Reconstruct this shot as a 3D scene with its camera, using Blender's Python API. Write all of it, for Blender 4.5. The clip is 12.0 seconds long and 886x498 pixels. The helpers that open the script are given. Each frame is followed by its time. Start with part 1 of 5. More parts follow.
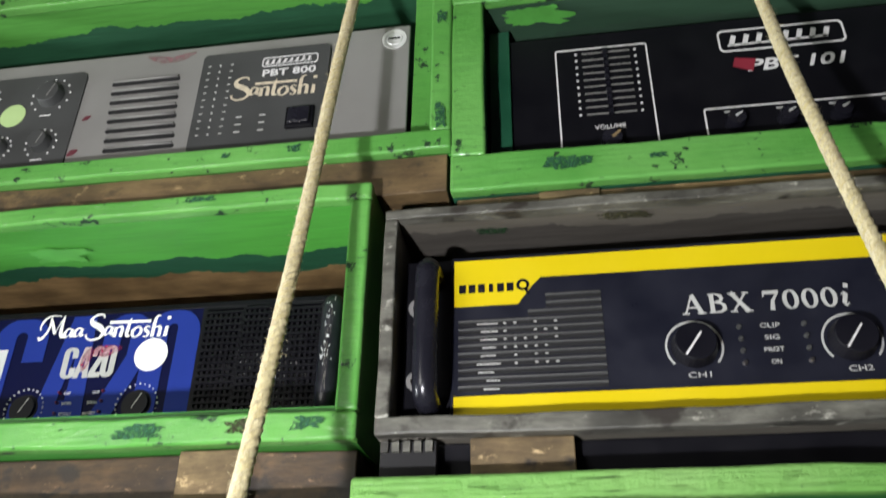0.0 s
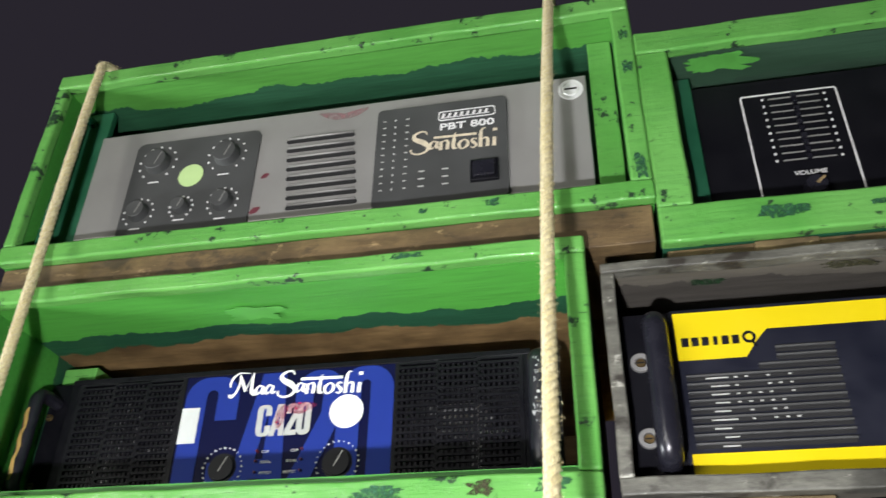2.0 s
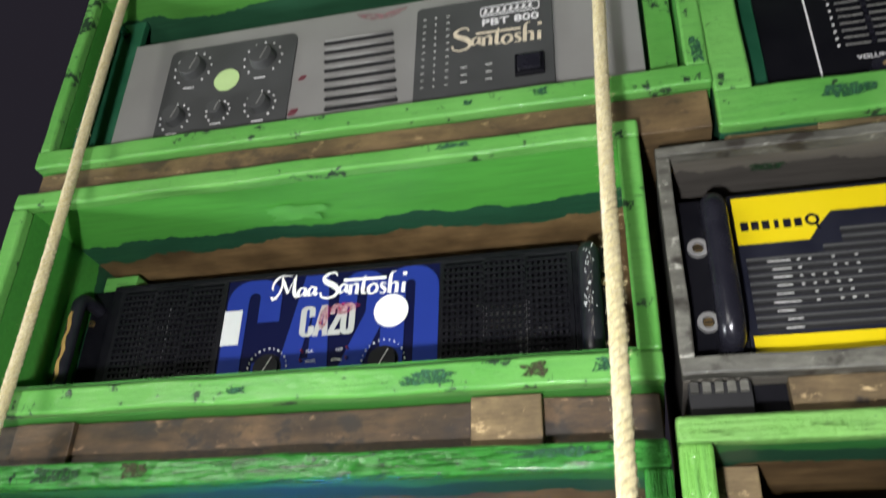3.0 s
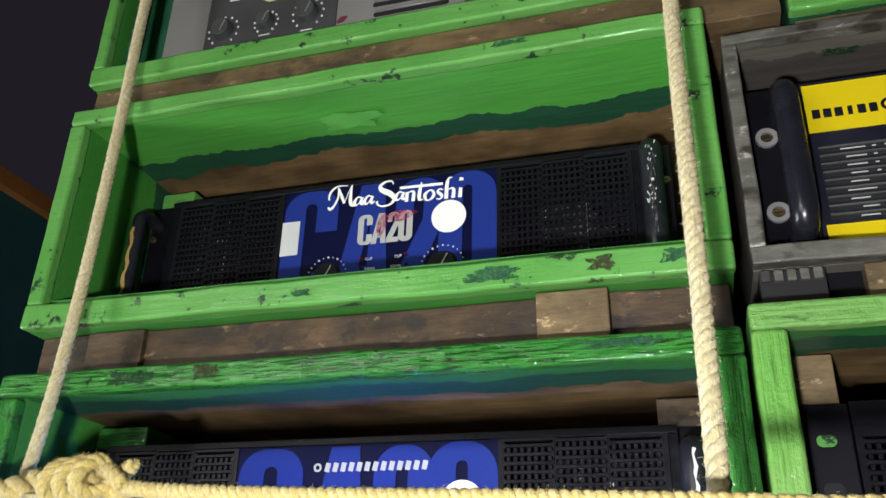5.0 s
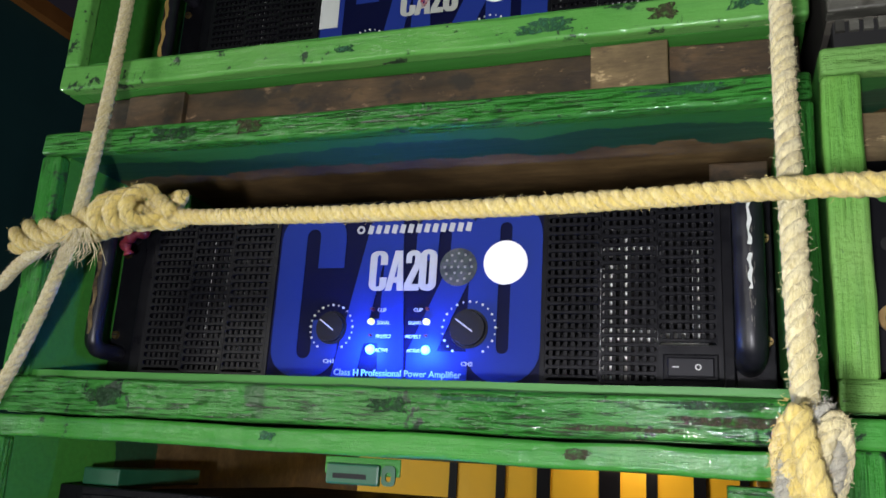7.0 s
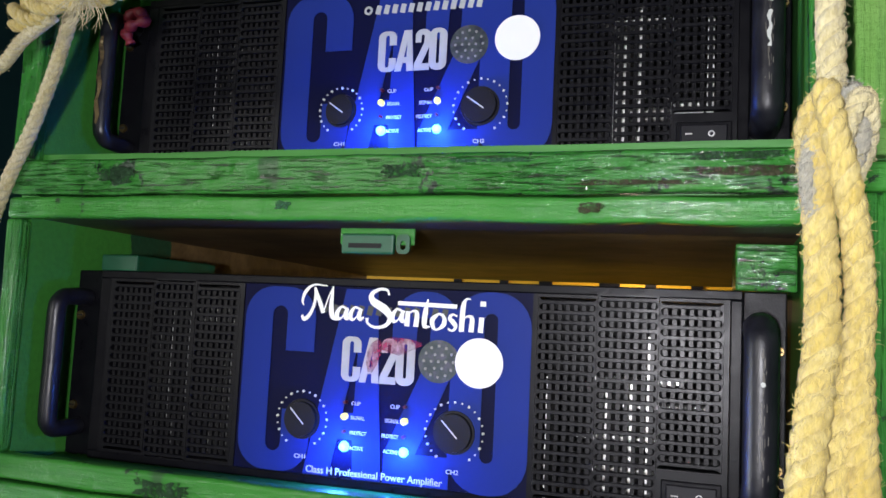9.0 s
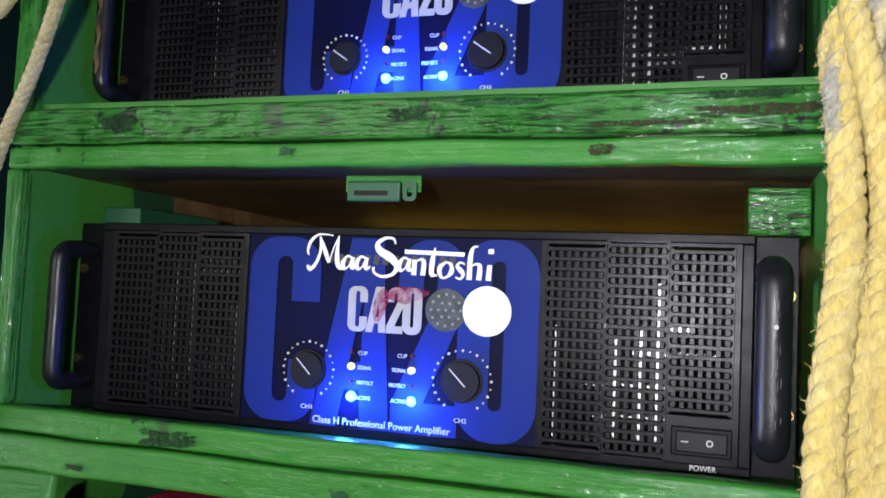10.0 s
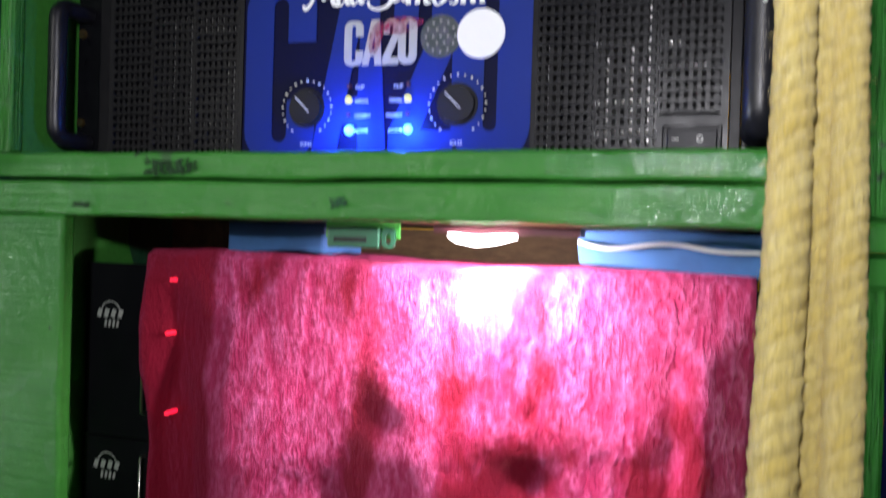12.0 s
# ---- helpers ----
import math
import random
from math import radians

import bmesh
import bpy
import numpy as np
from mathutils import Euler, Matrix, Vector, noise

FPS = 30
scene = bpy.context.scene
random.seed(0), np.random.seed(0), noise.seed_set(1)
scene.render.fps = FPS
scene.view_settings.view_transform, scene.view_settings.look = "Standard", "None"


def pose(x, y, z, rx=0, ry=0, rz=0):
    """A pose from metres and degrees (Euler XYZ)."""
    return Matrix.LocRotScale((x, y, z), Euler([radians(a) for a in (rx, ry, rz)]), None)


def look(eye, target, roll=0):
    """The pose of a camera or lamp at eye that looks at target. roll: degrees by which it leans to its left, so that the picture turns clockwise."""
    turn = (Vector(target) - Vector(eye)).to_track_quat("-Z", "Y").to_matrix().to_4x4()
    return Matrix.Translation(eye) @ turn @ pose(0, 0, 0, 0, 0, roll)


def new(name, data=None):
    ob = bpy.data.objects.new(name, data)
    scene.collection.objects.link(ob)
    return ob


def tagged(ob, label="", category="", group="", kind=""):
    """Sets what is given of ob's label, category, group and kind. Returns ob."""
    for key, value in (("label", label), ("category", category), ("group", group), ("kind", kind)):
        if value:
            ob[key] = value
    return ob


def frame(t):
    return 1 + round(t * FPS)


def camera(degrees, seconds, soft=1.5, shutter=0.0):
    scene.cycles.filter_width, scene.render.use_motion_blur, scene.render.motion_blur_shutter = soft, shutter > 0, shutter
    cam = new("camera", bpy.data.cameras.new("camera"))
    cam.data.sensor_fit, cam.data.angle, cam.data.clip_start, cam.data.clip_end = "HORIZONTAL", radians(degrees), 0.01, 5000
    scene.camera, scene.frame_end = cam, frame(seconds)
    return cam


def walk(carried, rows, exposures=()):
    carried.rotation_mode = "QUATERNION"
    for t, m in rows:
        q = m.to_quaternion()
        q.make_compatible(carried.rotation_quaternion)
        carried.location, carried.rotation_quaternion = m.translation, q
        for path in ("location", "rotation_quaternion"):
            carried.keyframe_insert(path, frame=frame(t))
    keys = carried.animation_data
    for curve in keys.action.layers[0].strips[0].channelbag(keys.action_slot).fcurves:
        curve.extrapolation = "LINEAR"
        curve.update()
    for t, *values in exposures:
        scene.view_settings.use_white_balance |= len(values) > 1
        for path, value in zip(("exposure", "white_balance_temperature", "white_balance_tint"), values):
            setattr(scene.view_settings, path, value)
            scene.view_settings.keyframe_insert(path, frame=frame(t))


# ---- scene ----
cam = camera(56.3, 12.0, 1.5, 0.4)
PATH = [
    (0, (0.034, -0.023, 1.758), (-0.253, 1.691, 2.749), 0.9),
    (0.5, (0.033, -0.025, 1.777), (-0.24, 1.64, 2.851), 1.2),
    (1, (0.029, -0.03, 1.777), (-0.237, 1.617, 2.88), 1.7),
    (1.5, (-0.044, -0.034, 1.775), (-0.333, 1.631, 2.846), 0.7),
    (2, (-0.098, -0.05, 1.769), (-0.467, 1.601, 2.836), 1.3),
    (2.5, (-0.117, -0.04, 1.759), (-0.529, 1.596, 2.834), 2.1),
    (3, (-0.125, -0.012, 1.732), (-0.557, 1.676, 2.713), 1.7),
    (3.5, (-0.133, -0.003, 1.721), (-0.608, 1.732, 2.596), 1.2),
    (3.7, (-0.139, -0.004, 1.718), (-0.63, 1.735, 2.576), 1.0),
    (5.5, (-0.144, 0.008, 1.705), (-0.7, 1.743, 2.529), 2.0),
    (6, (-0.147, 0.021, 1.688), (-0.719, 1.788, 2.43), 2.6),
    (6.5, (-0.152, 0.03, 1.666), (-0.765, 1.847, 2.235), 3.5),
    (6.7, (-0.157, 0.03, 1.661), (-0.779, 1.855, 2.194), 3.5),
    (8.3, (-0.17, 0.032, 1.632), (-0.795, 1.905, 1.95), 3.1),
    (8.5, (-0.171, 0.036, 1.614), (-0.792, 1.921, 1.864), 3.1),
    (9, (-0.172, 0.038, 1.601), (-0.794, 1.93, 1.779), 2.8),
    (9.5, (-0.173, 0.045, 1.596), (-0.801, 1.939, 1.738), 2.7),
    (10, (-0.177, 0.045, 1.586), (-0.802, 1.942, 1.698), 2.6),
    (10.5, (-0.182, 0.04, 1.574), (-0.806, 1.938, 1.65), 2.7),
    (11, (-0.184, 0.035, 1.564), (-0.812, 1.933, 1.618), 2.9),
    (11.5, (-0.17, 0.041, 1.535), (-0.802, 1.938, 1.55), 3.0),
    (12, (-0.165, 0.043, 1.452), (-0.798, 1.94, 1.426), 1.7),
]
EXPOSURES = [(0.0, 0.36), (0.5, 0.52), (1.5, 0.55), (2.5, 0.6), (3.5, 0.0), (5.5, -0.1), (6.5, -0.52), (8.5, -0.76), (10.5, -0.74), (11.5, -0.92), (12.0, -1.08)]
walk(cam, [(t, look(eye, target, roll)) for t, eye, target, roll in PATH], EXPOSURES)


# ---- light ----
world = bpy.data.worlds.new("night")
scene.world = world
world.use_nodes = True
world.node_tree.nodes["Background"].inputs[0].default_value = (0.92, 0.80, 1.12, 1)
world.node_tree.nodes["Background"].inputs[1].default_value = 0.0155


def lamp(name, kind, at, energy, colour, size=0.02, target=None):
    d = bpy.data.lights.new(name, kind)
    d.energy, d.color = energy, colour
    if kind == "AREA":
        d.shape, d.size = "DISK", size
    else:
        d.shadow_soft_size = size
    ob = new(name, d)
    ob.matrix_world = look(at, target) if target else Matrix.Translation(at)
    return ob


lamp("torch", "AREA", (-0.20, -0.13, 1.585), 7.0, (1.0, 0.985, 1.05), 0.035, (-0.22, 0.5, 1.84))
# soft unseen fill added behind the camera, no lamp known there
lamp("soft_fill", "AREA", (-1.35, -1.6, 1.85), 20.0, (1.0, 0.98, 0.93), 0.9, (-0.3, 0.5, 1.7))
# unseen lamp added at left for edge glints and the lower boxes
lamp("left_lamp", "AREA", (-2.15, 0.02, 1.25), 28.0, (0.93, 0.97, 1.0), 0.3, (-0.6, 0.5, 1.45))
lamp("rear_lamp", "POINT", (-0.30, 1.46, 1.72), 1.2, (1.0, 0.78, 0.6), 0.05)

# ---- mesh helpers ----


class Geo:
    """Vertices and faces gathered for one mesh."""

    def __init__(self):
        self.v, self.f = [], []

    def box(self, x0, x1, y0, y1, z0, z1):
        n = len(self.v)
        self.v += [(x, y, z) for z in (z0, z1) for y in (y0, y1) for x in (x0, x1)]
        self.f += [tuple(n + i for i in q) for q in ((0, 2, 3, 1), (4, 5, 7, 6), (0, 1, 5, 4), (2, 6, 7, 3), (0, 4, 6, 2), (1, 3, 7, 5))]
        return self

    def board(self, x0, x1, y0, y1, z0, z1, step=0.03, rough=0.0012, seed=0.0):
        """A sawn board whose faces wander a little."""
        nx, ny, nz = (max(1, min(24, round((b - a) / step))) for a, b in ((x0, x1), (y0, y1), (z0, z1)))
        ids = {}

        def vid(i, j, k):
            if (i, j, k) not in ids:
                p = Vector((x0 + (x1 - x0) * i / nx, y0 + (y1 - y0) * j / ny, z0 + (z1 - z0) * k / nz))
                w = noise.noise_vector(p * 22 + Vector((seed * 7.3, seed * 3.1, seed))) * rough
                ids[(i, j, k)] = len(self.v)
                self.v.append(tuple(p + w))
            return ids[(i, j, k)]

        for i in range(nx):
            for j in range(ny):
                for k, flip in ((0, 1), (nz, 0)):
                    q = (vid(i, j, k), vid(i + 1, j, k), vid(i + 1, j + 1, k), vid(i, j + 1, k))
                    self.f.append(q[::-1] if flip else q)
        for i in range(nx):
            for k in range(nz):
                for j, flip in ((0, 0), (ny, 1)):
                    q = (vid(i, j, k), vid(i + 1, j, k), vid(i + 1, j, k + 1), vid(i, j, k + 1))
                    self.f.append(q[::-1] if flip else q)
        for j in range(ny):
            for k in range(nz):
                for i, flip in ((0, 1), (nx, 0)):
                    q = (vid(i, j, k), vid(i, j + 1, k), vid(i, j + 1, k + 1), vid(i, j, k + 1))
                    self.f.append(q[::-1] if flip else q)
        return self

    def tube(self, pts, r, sides=8, cap=True):
        """A tube along points; r: one radius or one for each point."""
        pts = [Vector(p) for p in pts]
        rs = r if isinstance(r, (list, tuple)) else [r] * len(pts)
        n0, side = len(self.v), None
        for i, p in enumerate(pts):
            d = (pts[min(i + 1, len(pts) - 1)] - pts[max(i - 1, 0)]).normalized()
            if side is None:
                side = d.orthogonal().normalized()
            side = (side - d * side.dot(d)).normalized()
            up = d.cross(side)
            for s in range(sides):
                a = 2 * math.pi * s / sides
                self.v.append(tuple(p + (side * math.cos(a) + up * math.sin(a)) * rs[i]))
        for i in range(len(pts) - 1):
            for s in range(sides):
                a, b = n0 + i * sides + s, n0 + i * sides + (s + 1) % sides
                self.f.append((a, b, b + sides, a + sides))
        if cap:
            self.f.append(tuple(n0 + s for s in range(sides))[::-1])
            self.f.append(tuple(len(self.v) - sides + s for s in range(sides)))
        return self

    def disc(self, x, z, r, y0, y1, sides=28, r2=None):
        """A round button facing the front, from y0 (back) to y1 (front)."""
        n = len(self.v)
        r2 = r if r2 is None else r2
        for y, q in ((y0, r), (y1, r2)):
            self.v += [(x + q * math.cos(2 * math.pi * s / sides), y, z + q * math.sin(2 * math.pi * s / sides)) for s in range(sides)]
        for s in range(sides):
            t = (s + 1) % sides
            self.f.append((n + s, n + t, n + sides + t, n + sides + s))
        self.f.append(tuple(n + sides + s for s in range(sides)))
        return self

    def ring(self, x, z, r0, r1, y0, y1, a0=0.0, a1=360.0, sides=32):
        """A flat ring or arc facing the front; angles counterclockwise from the right."""
        n = len(self.v)
        for s in range(sides + 1):
            a = radians(a0 + (a1 - a0) * s / sides)
            c, w = math.cos(a), math.sin(a)
            self.v += [(x + r0 * c, y0, z + r0 * w), (x + r1 * c, y0, z + r1 * w), (x + r1 * c, y1, z + r1 * w), (x + r0 * c, y1, z + r0 * w)]
        for s in range(sides):
            for k in range(4):
                a, b = n + s * 4 + k, n + s * 4 + (k + 1) % 4
                self.f.append((a, b, b + 4, a + 4))
        return self

    def ribbon(self, pts, widths, y=-0.0006):
        """A flat painted stroke in the front plane, points as (x, z)."""
        n = len(self.v)
        for i, (x, z) in enumerate(pts):
            a, b = pts[max(i - 1, 0)], pts[min(i + 1, len(pts) - 1)]
            d = Vector((b[0] - a[0], b[1] - a[1]))
            d = d.normalized() if d.length > 1e-9 else Vector((1, 0))
            w = widths[i] / 2
            self.v += [(x - d.y * w, y, z + d.x * w), (x + d.y * w, y, z - d.x * w)]
        for i in range(len(pts) - 1):
            a = n + 2 * i
            self.f.append((a, a + 1, a + 3, a + 2))
        return self

    def move(self, x, y, z):
        self.v = [(a + x, b + y, c + z) for a, b, c in self.v]
        return self

    def mesh(self, name):
        me = bpy.data.meshes.new(name)
        me.from_pydata(self.v, [], self.f)
        bm = bmesh.new()
        bm.from_mesh(me)
        bmesh.ops.recalc_face_normals(bm, faces=bm.faces)
        bm.to_mesh(me)
        bm.free()
        return me


def part(name, geo, material, parent=None, label="", bevel=0.0, smooth=False):
    """One mesh object under a thing or a part."""
    me = geo.mesh(name) if isinstance(geo, Geo) else geo
    if not me.materials:
        me.materials.append(material)
    if smooth:
        for p in me.polygons:
            p.use_smooth = True
    ob = new(name, me)
    ob.parent = parent
    if label:
        tagged(ob, label)
    if bevel:
        m = ob.modifiers.new("bevel", "BEVEL")
        m.width, m.segments, m.limit_method, m.angle_limit = bevel, 2, "ANGLE", radians(50)
        if bevel > 0.002:
            # rounded board edges that catch the light
            m.segments, m.harden_normals = 4, True
            for p in me.polygons:
                p.use_smooth = True
    return ob


def thing(name, at, label, category, group="", kind=""):
    ob = new(name)
    ob.empty_display_size = 0.02
    ob.location = at
    return tagged(ob, label, category, group, kind)


def smooth_path(pts, n=12):
    """Catmull-Rom points through pts."""
    p = [Vector(q) for q in pts]
    p = [p[0] * 2 - p[1]] + p + [p[-1] * 2 - p[-2]]
    out = []
    for i in range(1, len(p) - 2):
        for s in range(n):
            t = s / n
            out.append(0.5 * (2 * p[i] + (p[i + 1] - p[i - 1]) * t + (2 * p[i - 1] - 5 * p[i] + 4 * p[i + 1] - p[i + 2]) * t * t + (3 * p[i] - p[i - 1] - 3 * p[i + 1] + p[i + 2]) * t ** 3))
    return out + [p[-2]]


def outline_mesh(name, loops, depth=0.0004):
    """A flat shape from closed outlines (x, z), holes by nesting, facing the front."""
    cu = bpy.data.curves.new(name, "CURVE")
    cu.dimensions, cu.fill_mode, cu.extrude = "2D", "BOTH", depth / 2
    for loop in loops:
        sp = cu.splines.new("POLY")
        sp.points.add(len(loop) - 1)
        for q, (x, z) in zip(sp.points, loop):
            q.co = (x, z, 0, 1)
        sp.use_cyclic_u = True
    return curve_to_mesh(name, cu, depth)


def curve_to_mesh(name, cu, depth):
    ob = bpy.data.objects.new(name, cu)
    scene.collection.objects.link(ob)
    me = bpy.data.meshes.new_from_object(ob.evaluated_get(bpy.context.evaluated_depsgraph_get()))
    bpy.data.objects.remove(ob)
    me.transform(Matrix(((1, 0, 0, 0), (0, 0, -1, -depth / 2), (0, 1, 0, 0), (0, 0, 0, 1))))
    me.materials.clear()
    return me


def words(name, text, x0, z0, x1, z1, shear=0.0, bold=0.0, depth=0.0004, out=0.0006):
    """Lettering that fills the box x0..x1, z0..z1 of the front plane."""
    cu = bpy.data.curves.new(name, "FONT")
    cu.body, cu.extrude, cu.shear, cu.offset, cu.resolution_u = text, depth / 2, shear, bold, 3
    me = curve_to_mesh(name, cu, depth)
    xs, zs = [v.co.x for v in me.vertices], [v.co.z for v in me.vertices]
    sx, sz = (x1 - x0) / (max(xs) - min(xs)), (z1 - z0) / (max(zs) - min(zs))
    me.transform(Matrix.Translation((x0 - min(xs) * sx, -out, z0 - min(zs) * sz)) @ Matrix.Diagonal((sx, 1, sz, 1)))
    return me


def rounded(x0, z0, x1, z1, r, n=6):
    pts = []
    for cx, cz, a0 in ((x1 - r, z1 - r, 0), (x0 + r, z1 - r, 90), (x0 + r, z0 + r, 180), (x1 - r, z0 + r, 270)):
        pts += [(cx + r * math.cos(radians(a0 + 90 * i / n)), cz + r * math.sin(radians(a0 + 90 * i / n))) for i in range(n + 1)]
    return pts


# ---- materials ----


def material(name):
    m = bpy.data.materials.new(name)
    m.use_nodes = True
    return m, m.node_tree.nodes, m.node_tree.links, m.node_tree.nodes["Principled BSDF"]


def coords(N, L, scale=(1, 1, 1), random_shift=True):
    tc, mp = N.new("ShaderNodeTexCoord"), N.new("ShaderNodeMapping")
    L.new(tc.outputs["Object"], mp.inputs["Vector"])
    mp.inputs["Scale"].default_value = scale
    if random_shift:
        oi, mul = N.new("ShaderNodeObjectInfo"), N.new("ShaderNodeMath")
        mul.operation = "MULTIPLY"
        mul.inputs[1].default_value = 37.0
        L.new(oi.outputs["Random"], mul.inputs[0])
        L.new(mul.outputs[0], mp.inputs["Location"])
    return mp.outputs["Vector"]


def tex(N, L, vec, scale, detail=5, rough=0.6):
    t = N.new("ShaderNodeTexNoise")
    t.inputs["Scale"].default_value, t.inputs["Detail"].default_value, t.inputs["Roughness"].default_value = scale, detail, rough
    L.new(vec, t.inputs["Vector"])
    return t.outputs["Fac"]


def ramp(N, L, fac, stops):
    r = N.new("ShaderNodeValToRGB")
    while len(r.color_ramp.elements) < len(stops):
        r.color_ramp.elements.new(0.5)
    for e, (p, c) in zip(r.color_ramp.elements, stops):
        e.position, e.color = p, (*c, 1) if len(c) == 3 else c
    L.new(fac, r.inputs["Fac"])
    return r.outputs["Color"]


def mix(N, L, fac, a, b):
    m = N.new("ShaderNodeMix")
    m.data_type = "RGBA"
    for sock, val in ((m.inputs["Factor"], fac), (m.inputs["A"], a), (m.inputs["B"], b)):
        if isinstance(val, (int, float)):
            sock.default_value = val
        elif isinstance(val, tuple):
            sock.default_value = (*val, 1)
        else:
            L.new(val, sock)
    return m.outputs["Result"]


def map_range(N, L, value, lo, hi):
    m = N.new("ShaderNodeMapRange")
    m.inputs["From Min"].default_value, m.inputs["From Max"].default_value = lo, hi
    L.new(value, m.inputs["Value"])
    return m.outputs["Result"]


def bump(N, L, height, bsdf, strength, distance):
    b = N.new("ShaderNodeBump")
    b.inputs["Strength"].default_value, b.inputs["Distance"].default_value = strength, distance
    L.new(height, b.inputs["Height"])
    L.new(b.outputs["Normal"], bsdf.inputs["Normal"])


BW = ((0.0, (0, 0, 0)), (1.0, (1, 1, 1)))
GREEN_A, GREEN_B, GREEN_DARK = (0.082, 0.285, 0.050), (0.130, 0.360, 0.080), (0.020, 0.100, 0.036)
WOOD_A, WOOD_B = (0.26, 0.168, 0.070), (0.125, 0.076, 0.031)


def wood_colour(N, L, a, b):
    v = coords(N, L, (4, 18, 18))
    grain = tex(N, L, v, 6, 8, 0.75)
    stain = tex(N, L, coords(N, L), 14, 4)
    col = mix(N, L, ramp(N, L, grain, ((0.35, (0, 0, 0)), (0.7, (1, 1, 1)))), b, a)
    return mix(N, L, ramp(N, L, stain, ((0.42, (0, 0, 0)), (0.68, (0.85, 0.85, 0.85)))), col, tuple(c * 0.35 for c in b)), grain


def green_paint(name, chips=0.62, gloss=0.28, crackle=0.25, along=(3, 40, 40), worn=(0.045, 0.085, 0.045), cracks=0.72, streaks=0.30, coat=0.5, shades=(GREEN_A, GREEN_B), split=(9, 110, 110)):
    """Brushed enamel over old darker paint and wood, with chips."""
    m, N, L, B = material(name)
    v = coords(N, L)
    big = tex(N, L, v, 9, 4)
    streak = tex(N, L, coords(N, L, along), 6, 6, 0.6)
    chip = tex(N, L, v, 42, 6, 0.7)
    patch = tex(N, L, v, 17, 3, 0.5)
    col = mix(N, L, ramp(N, L, big, ((0.35, (0, 0, 0)), (0.65, (1, 1, 1)))), *shades)
    col = mix(N, L, ramp(N, L, streak, ((0.52, (0, 0, 0)), (0.8, (streaks,) * 3))), col, GREEN_DARK)
    col = mix(N, L, ramp(N, L, patch, ((0.73, (0, 0, 0)), (0.76, (0.7, 0.7, 0.7)))), col, worn)
    col = mix(N, L, ramp(N, L, chip, ((chips, (0, 0, 0)), (chips + 0.03, (1, 1, 1)))), col, (0.02, 0.045, 0.022))
    crack = tex(N, L, coords(N, L, split), 5, 5, 0.6)
    col = mix(N, L, ramp(N, L, crack, ((cracks, (0, 0, 0)), (cracks + 0.03, (0.9, 0.9, 0.9)))), col, (0.018, 0.028, 0.014))
    L.new(col, B.inputs["Base Color"])
    rgh = ramp(N, L, patch, ((0.4, (gloss,) * 3), (0.75, (0.6, 0.6, 0.6))))
    L.new(rgh, B.inputs["Roughness"])
    fine = tex(N, L, v, 130, 5, 0.65)
    add = N.new("ShaderNodeMath")
    add.operation = "ADD"
    L.new(streak, add.inputs[0])
    L.new(fine, add.inputs[1])
    # cracks open below the paint film
    cut = N.new("ShaderNodeMath")
    cut.operation = "SUBTRACT"
    L.new(add.outputs[0], cut.inputs[0])
    L.new(ramp(N, L, crack, ((cracks - 0.06, (0, 0, 0)), (cracks + 0.02, (0.9, 0.9, 0.9)))), cut.inputs[1])
    bump(N, L, cut.outputs[0], B, crackle, 0.0035)
    B.inputs["Specular IOR Level"].default_value = 0.15
    # glossy top coat, dimpled by the brush
    B.inputs["Coat Weight"].default_value, B.inputs["Coat Roughness"].default_value = coat, 0.08
    dimple = N.new("ShaderNodeBump")
    dimple.inputs["Strength"].default_value, dimple.inputs["Distance"].default_value = 0.5, 0.004
    L.new(tex(N, L, coords(N, L, (0.6, 1.4, 1.4)), 118, 4, 0.6), dimple.inputs["Height"])
    L.new(dimple.outputs["Normal"], B.inputs["Coat Normal"])
    return m


